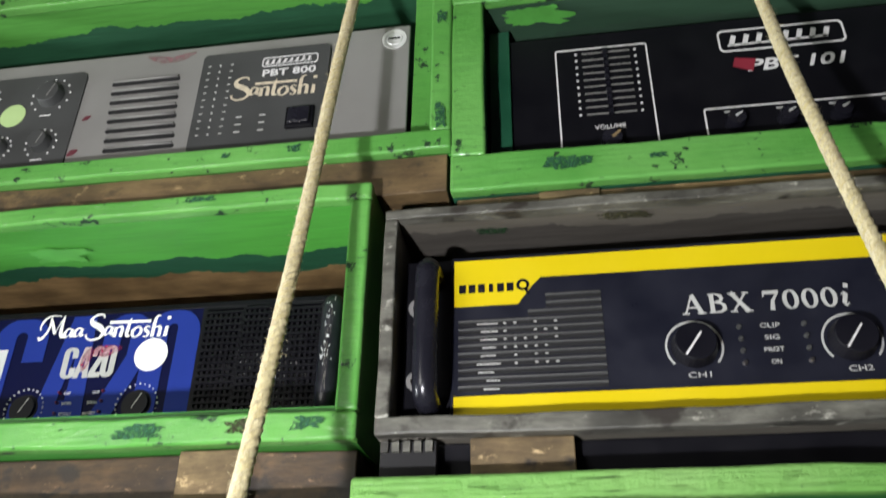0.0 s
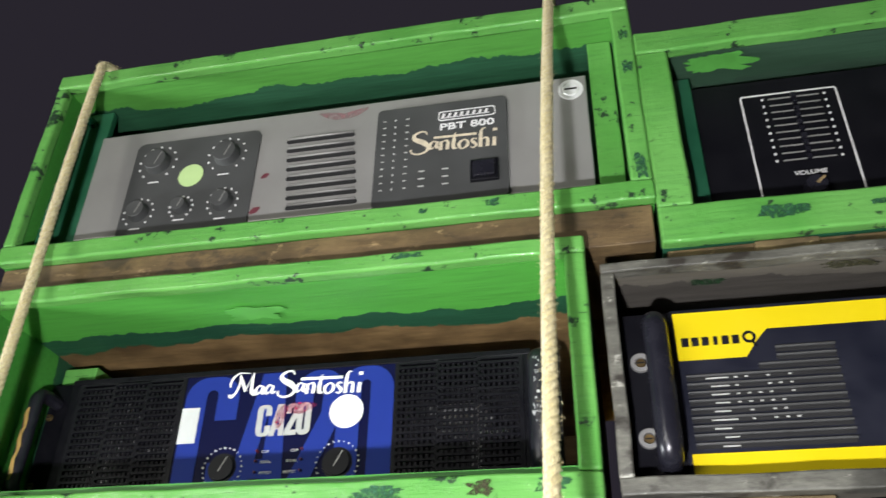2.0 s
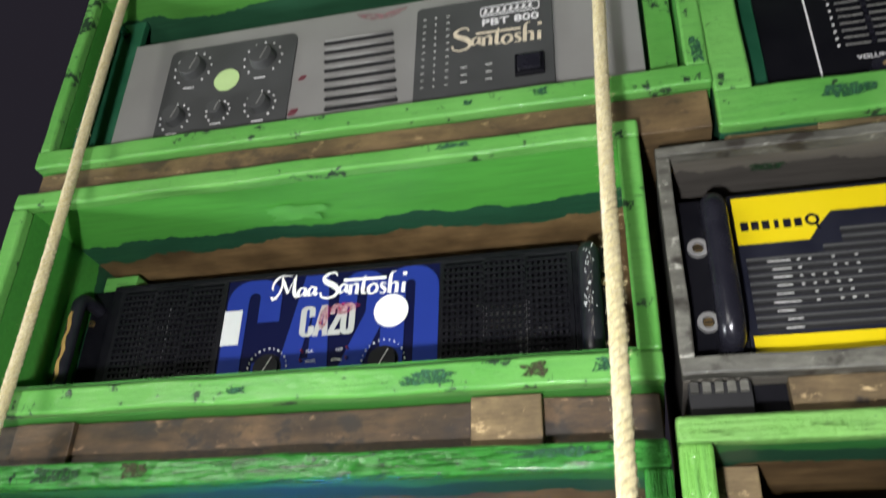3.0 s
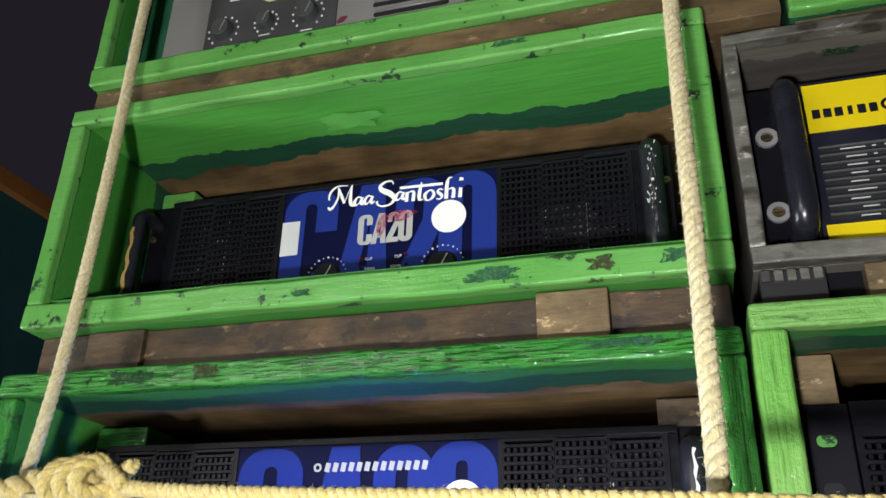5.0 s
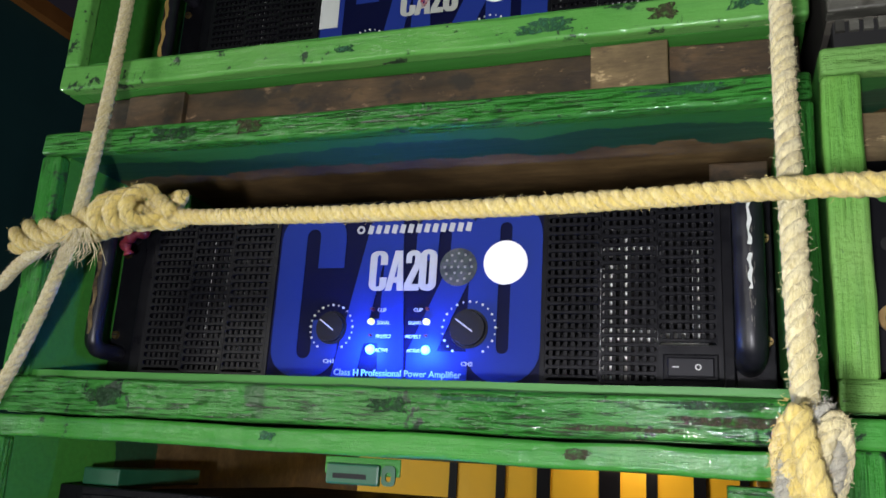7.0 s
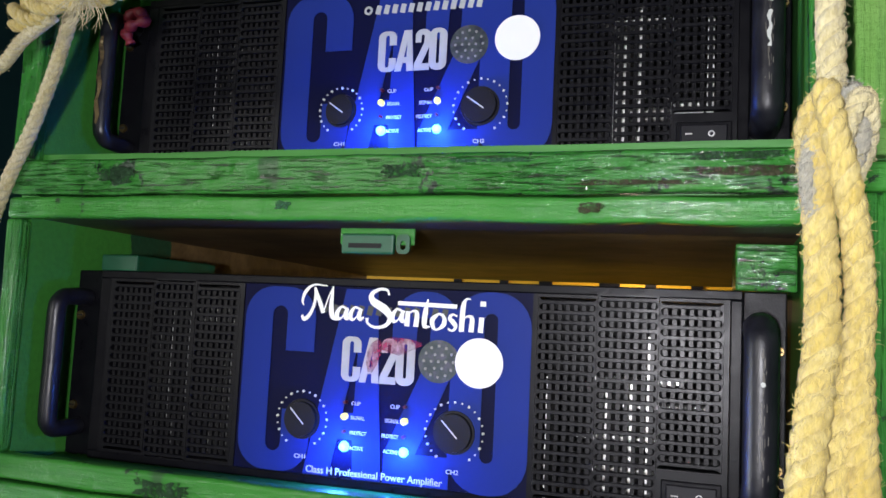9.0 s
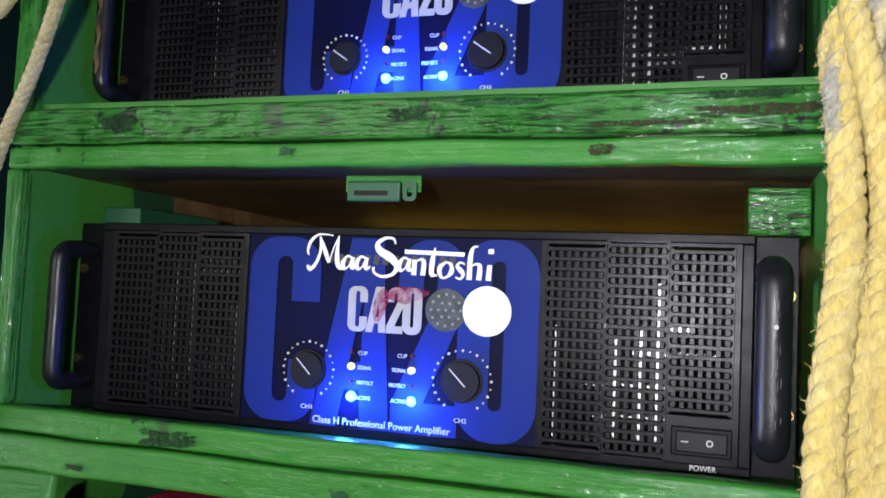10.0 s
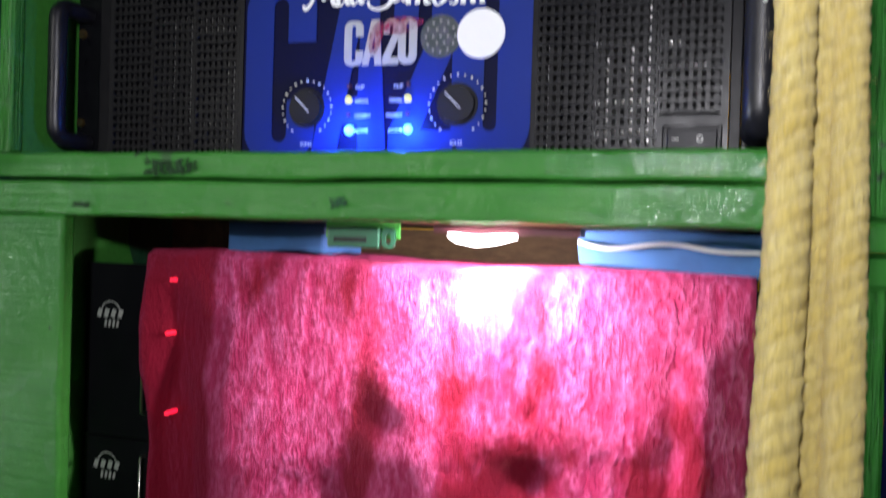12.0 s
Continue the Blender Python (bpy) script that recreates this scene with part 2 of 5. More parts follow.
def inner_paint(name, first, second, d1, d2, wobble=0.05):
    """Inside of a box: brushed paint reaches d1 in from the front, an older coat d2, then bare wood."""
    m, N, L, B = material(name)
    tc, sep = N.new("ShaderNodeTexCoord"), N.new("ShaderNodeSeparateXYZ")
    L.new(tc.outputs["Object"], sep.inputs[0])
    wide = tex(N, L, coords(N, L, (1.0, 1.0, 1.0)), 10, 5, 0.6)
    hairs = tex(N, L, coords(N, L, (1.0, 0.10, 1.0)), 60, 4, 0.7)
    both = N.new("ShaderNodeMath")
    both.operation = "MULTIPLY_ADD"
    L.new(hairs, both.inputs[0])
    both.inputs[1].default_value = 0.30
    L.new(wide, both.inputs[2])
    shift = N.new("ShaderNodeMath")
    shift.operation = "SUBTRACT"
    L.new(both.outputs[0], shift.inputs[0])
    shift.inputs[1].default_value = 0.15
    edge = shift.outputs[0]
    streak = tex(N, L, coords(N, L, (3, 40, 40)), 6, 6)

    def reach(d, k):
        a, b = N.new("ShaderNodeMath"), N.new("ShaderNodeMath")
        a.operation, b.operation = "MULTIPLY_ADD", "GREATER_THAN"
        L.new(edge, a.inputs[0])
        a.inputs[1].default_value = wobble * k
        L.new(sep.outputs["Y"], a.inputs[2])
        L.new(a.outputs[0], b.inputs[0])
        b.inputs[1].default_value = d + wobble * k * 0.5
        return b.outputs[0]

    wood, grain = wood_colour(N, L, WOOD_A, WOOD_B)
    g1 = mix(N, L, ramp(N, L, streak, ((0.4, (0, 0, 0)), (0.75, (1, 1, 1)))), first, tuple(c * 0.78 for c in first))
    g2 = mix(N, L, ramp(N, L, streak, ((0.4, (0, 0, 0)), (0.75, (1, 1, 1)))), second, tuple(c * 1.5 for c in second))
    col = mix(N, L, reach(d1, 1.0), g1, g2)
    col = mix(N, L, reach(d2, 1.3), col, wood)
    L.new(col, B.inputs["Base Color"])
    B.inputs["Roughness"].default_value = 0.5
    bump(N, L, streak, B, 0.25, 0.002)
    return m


def wood(name, a=WOOD_A, b=WOOD_B, rough=0.75, scuffs=0.0):
    m, N, L, B = material(name)
    col, grain = wood_colour(N, L, a, b)
    if scuffs:
        sc = tex(N, L, coords(N, L, (1.0, 2.2, 2.2)), 45, 6, 0.75)
        col = mix(N, L, ramp(N, L, sc, ((0.60, (0, 0, 0)), (0.68, (scuffs,) * 3))), col, tuple(min(0.6, c * 1.9 + 0.04) for c in a))
        dirt = tex(N, L, coords(N, L, (1.0, 1.5, 1.5)), 30, 4, 0.6)
        col = mix(N, L, ramp(N, L, dirt, ((0.56, (0, 0, 0)), (0.64, (scuffs,) * 3))), col, (0.018, 0.014, 0.010))
    L.new(col, B.inputs["Base Color"])
    B.inputs["Roughness"].default_value = rough
    bump(N, L, grain, B, 0.4, 0.002)
    return m


def coated(name, colour, rough=0.45, metal=0.0, vary=0.25, scale=60, relief=0.08, fine=320, spec=0.5):
    """Painted, moulded or plated stuff with dust and fine relief."""
    m, N, L, B = material(name)
    v = coords(N, L)
    n = tex(N, L, v, scale, 5, 0.6)
    col = mix(N, L, ramp(N, L, n, ((0.35, (0, 0, 0)), (0.75, (1, 1, 1)))), colour, tuple(min(1, c * (1 + vary) + vary * 0.012) for c in colour))
    L.new(col, B.inputs["Base Color"])
    L.new(ramp(N, L, n, ((0.3, (max(0.02, rough - 0.08),) * 3), (0.8, (min(1, rough + 0.12),) * 3))), B.inputs["Roughness"])
    B.inputs["Metallic"].default_value = metal
    B.inputs["Specular IOR Level"].default_value = spec
    bump(N, L, tex(N, L, v, fine, 3), B, relief, 0.001)
    return m


def glow(name, colour, strength):
    m, N, L, B = material(name)
    B.inputs["Base Color"].default_value = (0.02, 0.02, 0.02, 1)
    B.inputs["Emission Color"].default_value = (*colour, 1)
    B.inputs["Emission Strength"].default_value = strength
    return m



def thin_film(m, low, high, scale=190):
    """Lets what lies below show through in patches."""
    N, L = m.node_tree.nodes, m.node_tree.links
    n = tex(N, L, coords(N, L), scale, 4)
    L.new(ramp(N, L, n, ((0.35, (low,) * 3), (0.65, (high,) * 3))), N["Principled BSDF"].inputs["Alpha"])
    return m


def hologram():
    """Foil whose colour shifts from patch to patch."""
    m, N, L, B = material("hologram_foil")
    v = coords(N, L)
    n = tex(N, L, v, 130, 3)
    col = ramp(N, L, n, ((0.3, (0.020, 0.024, 0.040)), (0.5, (0.050, 0.065, 0.060)), (0.7, (0.10, 0.09, 0.13))))
    L.new(col, B.inputs["Base Color"])
    B.inputs["Metallic"].default_value, B.inputs["Roughness"].default_value = 0.25, 0.45
    bump(N, L, n, B, 0.4, 0.001)
    return m


MAT_GREEN = green_paint("green_enamel", 0.60, cracks=0.68, coat=0.6)
MAT_GREEN_WORN = green_paint("green_enamel_worn", 0.60, 0.20, 0.9, (2.2, 70, 70), cracks=0.60, streaks=0.35, coat=0.68, shades=((0.028, 0.195, 0.025), (0.047, 0.248, 0.036)))
MAT_GREEN_WORN_UPRIGHT = green_paint("green_enamel_worn_upright", 0.60, 0.20, 0.8, (70, 70, 2.2), cracks=0.64, streaks=0.5, coat=0.6, split=(110, 110, 9), shades=((0.028, 0.195, 0.025), (0.047, 0.248, 0.036)))
MAT_GREEN_GLOSS = green_paint("green_enamel_thick", 0.66, 0.22, 0.45, (2.2, 50, 50), cracks=0.70, streaks=0.35, coat=0.55, shades=((0.034, 0.210, 0.028), (0.052, 0.262, 0.038)))
MAT_GREEN_FADED = green_paint("green_paint_faded", 0.64, 0.35, 0.7, (2.5, 60, 60), worn=(0.20, 0.21, 0.10), cracks=0.66, streaks=0.25, coat=0.25, shades=((0.145, 0.350, 0.075), (0.215, 0.410, 0.120)))
MAT_GREEN_FADED_UPRIGHT = green_paint("green_paint_faded_upright", 0.64, 0.35, 0.7, (60, 60, 2.5), worn=(0.20, 0.21, 0.10), cracks=0.70, streaks=0.45, coat=0.25, split=(60, 60, 4), shades=((0.130, 0.340, 0.060), (0.205, 0.390, 0.100)))
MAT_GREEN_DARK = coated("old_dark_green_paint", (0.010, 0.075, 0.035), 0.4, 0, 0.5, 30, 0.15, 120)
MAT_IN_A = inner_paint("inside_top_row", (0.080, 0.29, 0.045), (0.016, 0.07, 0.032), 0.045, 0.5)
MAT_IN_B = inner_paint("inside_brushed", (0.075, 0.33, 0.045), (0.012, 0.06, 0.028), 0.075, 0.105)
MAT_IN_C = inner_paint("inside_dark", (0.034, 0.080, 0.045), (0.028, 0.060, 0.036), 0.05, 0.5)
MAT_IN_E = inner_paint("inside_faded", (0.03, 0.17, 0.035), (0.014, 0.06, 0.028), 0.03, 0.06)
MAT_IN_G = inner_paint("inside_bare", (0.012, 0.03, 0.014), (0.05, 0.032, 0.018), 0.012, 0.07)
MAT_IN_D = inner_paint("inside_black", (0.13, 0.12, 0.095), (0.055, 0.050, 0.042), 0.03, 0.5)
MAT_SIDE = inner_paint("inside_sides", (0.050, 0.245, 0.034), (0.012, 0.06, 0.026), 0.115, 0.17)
MAT_SKID = wood("dirty_brown_board", (0.145, 0.085, 0.036), (0.034, 0.021, 0.011), 0.55, 0.9)
MAT_SKID_TAN = wood("tan_board", (0.215, 0.145, 0.062), (0.095, 0.060, 0.026), 0.6, 0.6)
MAT_PLY = wood("bare_plywood", (0.24, 0.15, 0.064), (0.11, 0.065, 0.027))
MAT_BLOCK = wood("pale_wood", (0.29, 0.21, 0.095), (0.105, 0.070, 0.030), 0.7, 0.9)
MAT_GREY_WOOD = wood("weathered_grey_wood", (0.215, 0.215, 0.175), (0.060, 0.058, 0.046), 0.5, 0.85)
MAT_BLACK = coated("black_powder_coat", (0.0042, 0.0042, 0.0060), 0.45, 0, 0.15, 35, 0.12, spec=0.15)
MAT_BLACK_GLOSS = coated("black_plastic_gloss", (0.008, 0.008, 0.012), 0.26, 0, 0.4, 30, 0.05)
MAT_HANDLE = coated("scuffed_black_handle", (0.007, 0.007, 0.011), 0.38, 0, 0.5, 90, 0.18, 500)
MAT_SCUFF = coated("rubbed_grey_scuff", (0.09, 0.082, 0.07), 0.6, 0, 0.6, 300, 0.2)
MAT_EAR = coated("dusty_black_steel", (0.0042, 0.0042, 0.0058), 0.34, 0, 0.2, 120, 0.18, 420, spec=0.12)
MAT_KNOB = coated("matt_black_knob", (0.004, 0.004, 0.007), 0.45, 0, 0.2, 30, 0.05, spec=0.25)
MAT_GRILLE = coated("grille_plastic", (0.0056, 0.0056, 0.0074), 0.34, 0, 0.1, 50, 0.06, spec=0.18)
MAT_NAVY = coated("navy_panel", (0.0020, 0.0032, 0.030), 0.5, 0, 0.03, 25, 0.04, spec=0.10)
MAT_BLUE = coated("blue_print", (0.012, 0.030, 0.215), 0.55, 0, 0.06, 25, 0.03, spec=0.14)
MAT_WHITE = coated("white_print", (0.66, 0.66, 0.64), 0.5, 0, 0.08, 60, 0.02)
MAT_SILVER = coated("silver_print_and_glint", (0.42, 0.43, 0.40), 0.45, 0, 0.2, 70, 0.02)
MAT_STICKER = coated("white_sticker", (0.95, 0.95, 0.90), 0.35, 0, 0.02, 40, 0.02)
MAT_STICKER_GREEN = coated("pale_green_sticker", (0.42, 0.58, 0.25), 0.4, 0, 0.1, 60, 0.04)
MAT_PAPER = coated("grey_paper_and_flecks", (0.55, 0.57, 0.55), 0.6, 0, 0.2, 30, 0.05)
MAT_PINK = coated("red_powder_smear", (0.30, 0.012, 0.075), 0.7, 0, 0.4, 90, 0.05)
thin_film(MAT_PINK, 0.15, 0.75)
MAT_FOIL = coated("cream_foil_sticker", (0.62, 0.55, 0.40), 0.35, 0.2, 0.3, 200, 0.1)
MAT_HOLO = hologram()
MAT_METAL = coated("zinc_metal", (0.55, 0.53, 0.48), 0.3, 1.0, 0.3, 70, 0.05)
MAT_BRASS = coated("dull_brass", (0.35, 0.24, 0.10), 0.4, 1.0, 0.4, 80, 0.08)
MAT_ALU = coated("bright_aluminium", (0.75, 0.75, 0.73), 0.4, 0.3, 0.2, 40, 0.05)
MAT_TAPE = coated("peeling_tan_tape", (0.42, 0.27, 0.08), 0.6, 0, 0.4, 60, 0.2)
MAT_GREY_PANEL = coated("grey_metal_panel", (0.245, 0.242, 0.225), 0.42, 0.2, 0.15, 14, 0.06)
MAT_DARK_PANEL = coated("charcoal_print", (0.048, 0.050, 0.048), 0.5, 0, 0.2, 25, 0.05)
MAT_YELLOW = coated("yellow_print", (0.66, 0.52, 0.006), 0.35, 0, 0.06, 20, 0.02)
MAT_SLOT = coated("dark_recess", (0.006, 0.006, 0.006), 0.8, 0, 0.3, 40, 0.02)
MAT_SMUDGE = coated("faded_pink_smudge", (0.24, 0.125, 0.13), 0.6, 0, 0.4, 90, 0.05)
thin_film(MAT_SMUDGE, 0.15, 0.8)
MAT_RED_DARK = coated("dried_red_spot", (0.11, 0.02, 0.03), 0.5, 0, 0.3, 60, 0.05)
MAT_RED = coated("red_paint_mark", (0.22, 0.02, 0.035), 0.5, 0, 0.2, 60, 0.05)
MAT_LED_BLUE = glow("blue_led", (0.13, 0.40, 1.0), 9.0)
MAT_LED_YELLOW = glow("yellow_led", (0.95, 1.0, 0.22), 2.6)
MAT_LED_RED = glow("red_led", (1.0, 0.01, 0.05), 4.0)
MAT_LED_OFF = coated("unlit_led", (0.10, 0.006, 0.02), 0.3, 0, 0.1, 60, 0.02)
MAT_LAMP = glow("white_led_strip", (1.0, 0.86, 0.96), 40.0)
MAT_FOAM = coated("blue_foam", (0.020, 0.075, 0.19), 0.85, 0, 0.3, 60, 0.4, 150)
MAT_TEAL = coated("teal_wall_paint", (0.02, 0.10, 0.11), 0.7, 0, 0.3, 3, 0.1, 60)
MAT_ORANGE = coated("ochre_trim", (0.42, 0.17, 0.04), 0.6, 0, 0.3, 10, 0.1, 60)
MAT_BANNER = coated("yellow_banner", (0.90, 0.50, 0.01), 0.6, 0, 0.1, 8, 0.1, 60)
MAT_EARTH = coated("trodden_earth", (0.10, 0.075, 0.05), 0.9, 0, 0.5, 6, 0.6, 50)


def rope_material(name, a, b, dirt):
    """Coarse fibres: colour and relief drawn out along the rope's lay."""
    m, N, L, B = material(name)
    v = coords(N, L)
    n = tex(N, L, v, 60, 5)
    f = tex(N, L, coords(N, L, (1.0, 1.0, 0.35)), 650, 5, 0.75)
    col = mix(N, L, ramp(N, L, n, ((0.35, (0, 0, 0)), (0.7, (1, 1, 1)))), a, b)
    col = mix(N, L, ramp(N, L, f, ((0.43, (0, 0, 0)), (0.66, (0.9, 0.9, 0.9)))), col, dirt)
    L.new(col, B.inputs["Base Color"])
    B.inputs["Roughness"].default_value = 0.65
    B.inputs["Sheen Weight"].default_value, B.inputs["Sheen Roughness"].default_value = 0.35, 0.4
    bump(N, L, f, B, 1.0, 0.0022)
    return m


def cloth_material():
    """Crushed plush: lying nap deep red, standing nap pink; sheen painted into the colour."""
    m, N, L, B = material("red_plush")
    n = tex(N, L, coords(N, L, (1.7, 1.0, 0.75)), 10, 5, 0.6)
    f = tex(N, L, coords(N, L, (1.0, 1.0, 0.55)), 300, 5, 0.7)
    tc, turn = N.new("ShaderNodeTexCoord"), N.new("ShaderNodeMapping")
    L.new(tc.outputs["Object"], turn.inputs["Vector"])
    turn.inputs["Rotation"].default_value = (0, radians(38), 0)
    turn.inputs["Scale"].default_value = (1.0, 1.0, 0.4)
    crush = tex(N, L, turn.outputs["Vector"], 120, 5, 0.65)
    # brushed-down band along the hanging edge, with the fold's shade painted in
    sep, band = N.new("ShaderNodeSeparateXYZ"), N.new("ShaderNodeMath")
    L.new(tc.outputs["Object"], sep.inputs[0])
    band.operation = "MULTIPLY_ADD"
    L.new(n, band.inputs[0])
    band.inputs[1].default_value = 0.06
    L.new(sep.outputs["X"], band.inputs[2])
    low = ramp(N, L, map_range(N, L, band.outputs[0], -0.520, -0.440), ((0.0, (0.7, 0.7, 0.7)), (0.12, (0, 0, 0)), (0.72, (0, 0, 0)), (0.85, (1, 1, 1))))
    add = N.new("ShaderNodeMath")
    add.operation = "MULTIPLY_ADD"
    L.new(crush, add.inputs[0])
    add.inputs[1].default_value = 2.2
    L.new(f, add.inputs[2])
    nap = ramp(N, L, n, ((0.40, (0, 0, 0)), (0.50, (1, 1, 1))))
    stand = N.new("ShaderNodeMath")
    stand.operation = "MULTIPLY"
    L.new(nap, stand.inputs[0])
    L.new(low, stand.inputs[1])
    tips = mix(N, L, ramp(N, L, crush, ((0.40, (0, 0, 0)), (0.62, (1, 1, 1)))), (0.40, 0.030, 0.110), (0.60, 0.125, 0.290))
    lit = mix(N, L, ramp(N, L, f, ((0.36, (0, 0, 0)), (0.60, (1, 1, 1)))), (0.32, 0.012, 0.065), tips)
    col = mix(N, L, stand.outputs[0], (0.190, 0.003, 0.018), lit)
    L.new(col, B.inputs["Base Color"])
    B.inputs["Roughness"].default_value = 0.7
    B.inputs["Specular IOR Level"].default_value = 0.15
    B.inputs["Sheen Weight"].default_value = 0.25
    B.inputs["Sheen Tint"].default_value = (1.0, 0.14, 0.36, 1)
    B.inputs["Sheen Roughness"].default_value = 0.4
    bump(N, L, add.outputs[0], B, 0.9, 0.003)
    return m


MAT_ROPE = rope_material("pale_jute_rope", (0.66, 0.57, 0.27), (0.77, 0.70, 0.42), (0.44, 0.35, 0.14))
MAT_ROPE_YELLOW = rope_material("yellow_jute_rope", (0.65, 0.49, 0.10), (0.73, 0.61, 0.22), (0.43, 0.31, 0.06))
MAT_ROPE_GREY = rope_material("greyed_frayed_rope", (0.36, 0.35, 0.29), (0.50, 0.46, 0.32), (0.26, 0.25, 0.19))
MAT_CLOTH = cloth_material()

# ---- setting ----
g = Geo()
g.v, g.f = [(-60, -60, 0), (60, -60, 0), (60, 60, 0), (-60, 60, 0)], [(0, 1, 2, 3)]
tagged(part("ground", g, MAT_EARTH), "bare trodden earth of a dark yard", "ground", kind="structure")
wall = part("wall_west", Geo().box(-2.55, -2.40, -4.0, 7.0, 0.0, 3.08), MAT_TEAL)
tagged(wall, "teal painted yard wall in the dark", "wall", kind="structure")
tagged(part("trim", Geo().box(-2.57, -2.36, -4.0, 7.0, 3.08, 3.14), MAT_ORANGE), "ochre coping on the teal wall", "trim", kind="structure")
# plinth that carries both stacks
for nm, x0, x1 in (("plinth", -0.70, -0.115), ("plinth", -0.105, 0.50)):
    tagged(part(nm, Geo().board(x0, x1, 0.50, 0.95, 0.0, 1.16), MAT_PLY, bevel=0.003), "plain plywood plinth under the stacked boxes", "plinth", kind="structure")

# ---- wooden boxes ----


def wooden_box(x0, x1, yf, z0, z1, left, right, top, bottom, face, inside, side, label, depth=0.42, back=True, gap=0.0, group="stacked amplifier boxes", skid=MAT_SKID, lip=0.0, wall=None, set_back=0.024, upright=None, edge=0.0028):
    """An open-fronted box of four boards; gap: height of the bare skid below it."""
    w, h = x1 - x0, z1 - z0
    box = thing("wooden_box", (x0, yf, z0), label, "wooden box", group)
    s = x0 * 31 + z0 * 17
    e = 0.012
    # painted front edges
    part("bottom_rail", Geo().board(0, w, 0, e, 0.0006, bottom, 0.02, 0.0014, s), face, box, bevel=edge)
    part("top_rail", Geo().board(0, w, 0, e, h - top, h - 0.0006, 0.02, 0.0014, s + 1), face, box, bevel=edge)
    part("stile", Geo().board(0, left, 0.0006, e, bottom, h - top, 0.02, 0.0010, s + 2), upright or face, box, bevel=edge)
    part("stile", Geo().board(w - right, w, 0.0006, e, bottom, h - top, 0.02, 0.0010, s + 3), upright or face, box, bevel=edge)
    # carcass
    t = 0.012
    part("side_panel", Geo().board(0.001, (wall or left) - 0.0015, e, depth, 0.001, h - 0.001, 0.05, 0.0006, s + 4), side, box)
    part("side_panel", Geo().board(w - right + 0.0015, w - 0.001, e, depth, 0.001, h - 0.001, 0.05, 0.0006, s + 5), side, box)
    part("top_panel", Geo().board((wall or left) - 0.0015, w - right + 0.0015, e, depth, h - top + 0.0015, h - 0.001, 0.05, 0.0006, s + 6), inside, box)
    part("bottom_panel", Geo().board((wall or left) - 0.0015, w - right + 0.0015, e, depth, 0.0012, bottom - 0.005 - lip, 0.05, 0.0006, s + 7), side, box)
    if back:
        part("back_panel", Geo().board(wall or left, w - right, depth - 0.008, depth - 0.001, bottom, h - top, 0.05, 0.0006, s + 8), MAT_PLY, box)
    if gap:
        part("skid", Geo().board(0.004, w - 0.004, set_back, depth - 0.02, -gap, 0.0004, 0.04, 0.0012, s + 9), skid, box, "bare brown skid board, black where it fills a dark gap", bevel=0.001)
    return box


GREEN_LABEL = "open green painted wooden box holding an amplifier"
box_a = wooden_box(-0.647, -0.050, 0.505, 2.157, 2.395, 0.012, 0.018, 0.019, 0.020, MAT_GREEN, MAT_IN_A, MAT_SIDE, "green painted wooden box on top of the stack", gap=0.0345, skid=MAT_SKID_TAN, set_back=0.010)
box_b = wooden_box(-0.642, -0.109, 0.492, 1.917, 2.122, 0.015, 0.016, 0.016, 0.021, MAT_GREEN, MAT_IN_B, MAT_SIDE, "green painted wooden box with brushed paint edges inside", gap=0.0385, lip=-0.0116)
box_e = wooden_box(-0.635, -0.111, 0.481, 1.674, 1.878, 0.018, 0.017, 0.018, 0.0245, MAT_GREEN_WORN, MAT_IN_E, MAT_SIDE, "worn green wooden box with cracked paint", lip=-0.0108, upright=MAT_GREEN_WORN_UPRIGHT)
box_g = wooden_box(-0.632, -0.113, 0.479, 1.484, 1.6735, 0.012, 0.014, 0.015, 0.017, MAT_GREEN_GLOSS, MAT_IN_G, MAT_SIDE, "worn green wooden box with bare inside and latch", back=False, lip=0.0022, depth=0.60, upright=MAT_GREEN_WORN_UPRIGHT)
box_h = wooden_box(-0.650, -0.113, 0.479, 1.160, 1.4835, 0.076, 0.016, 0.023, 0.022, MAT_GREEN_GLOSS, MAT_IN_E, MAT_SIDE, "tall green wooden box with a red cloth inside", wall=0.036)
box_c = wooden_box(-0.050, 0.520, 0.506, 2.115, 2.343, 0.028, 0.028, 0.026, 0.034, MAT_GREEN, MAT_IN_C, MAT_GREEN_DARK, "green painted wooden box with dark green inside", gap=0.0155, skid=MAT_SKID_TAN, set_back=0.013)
# black skid fills the gap below, its shade put into the colour
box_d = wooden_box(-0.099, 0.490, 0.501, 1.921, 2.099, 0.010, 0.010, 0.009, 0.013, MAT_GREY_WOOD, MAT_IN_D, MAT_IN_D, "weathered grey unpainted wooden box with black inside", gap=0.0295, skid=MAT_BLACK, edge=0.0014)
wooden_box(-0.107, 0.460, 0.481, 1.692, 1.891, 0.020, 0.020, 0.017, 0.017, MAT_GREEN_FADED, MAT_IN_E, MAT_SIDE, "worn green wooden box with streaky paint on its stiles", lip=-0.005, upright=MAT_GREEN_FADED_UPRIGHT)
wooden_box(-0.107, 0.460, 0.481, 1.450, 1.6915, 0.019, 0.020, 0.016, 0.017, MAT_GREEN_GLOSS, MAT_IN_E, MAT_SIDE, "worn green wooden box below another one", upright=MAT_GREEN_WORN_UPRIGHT)
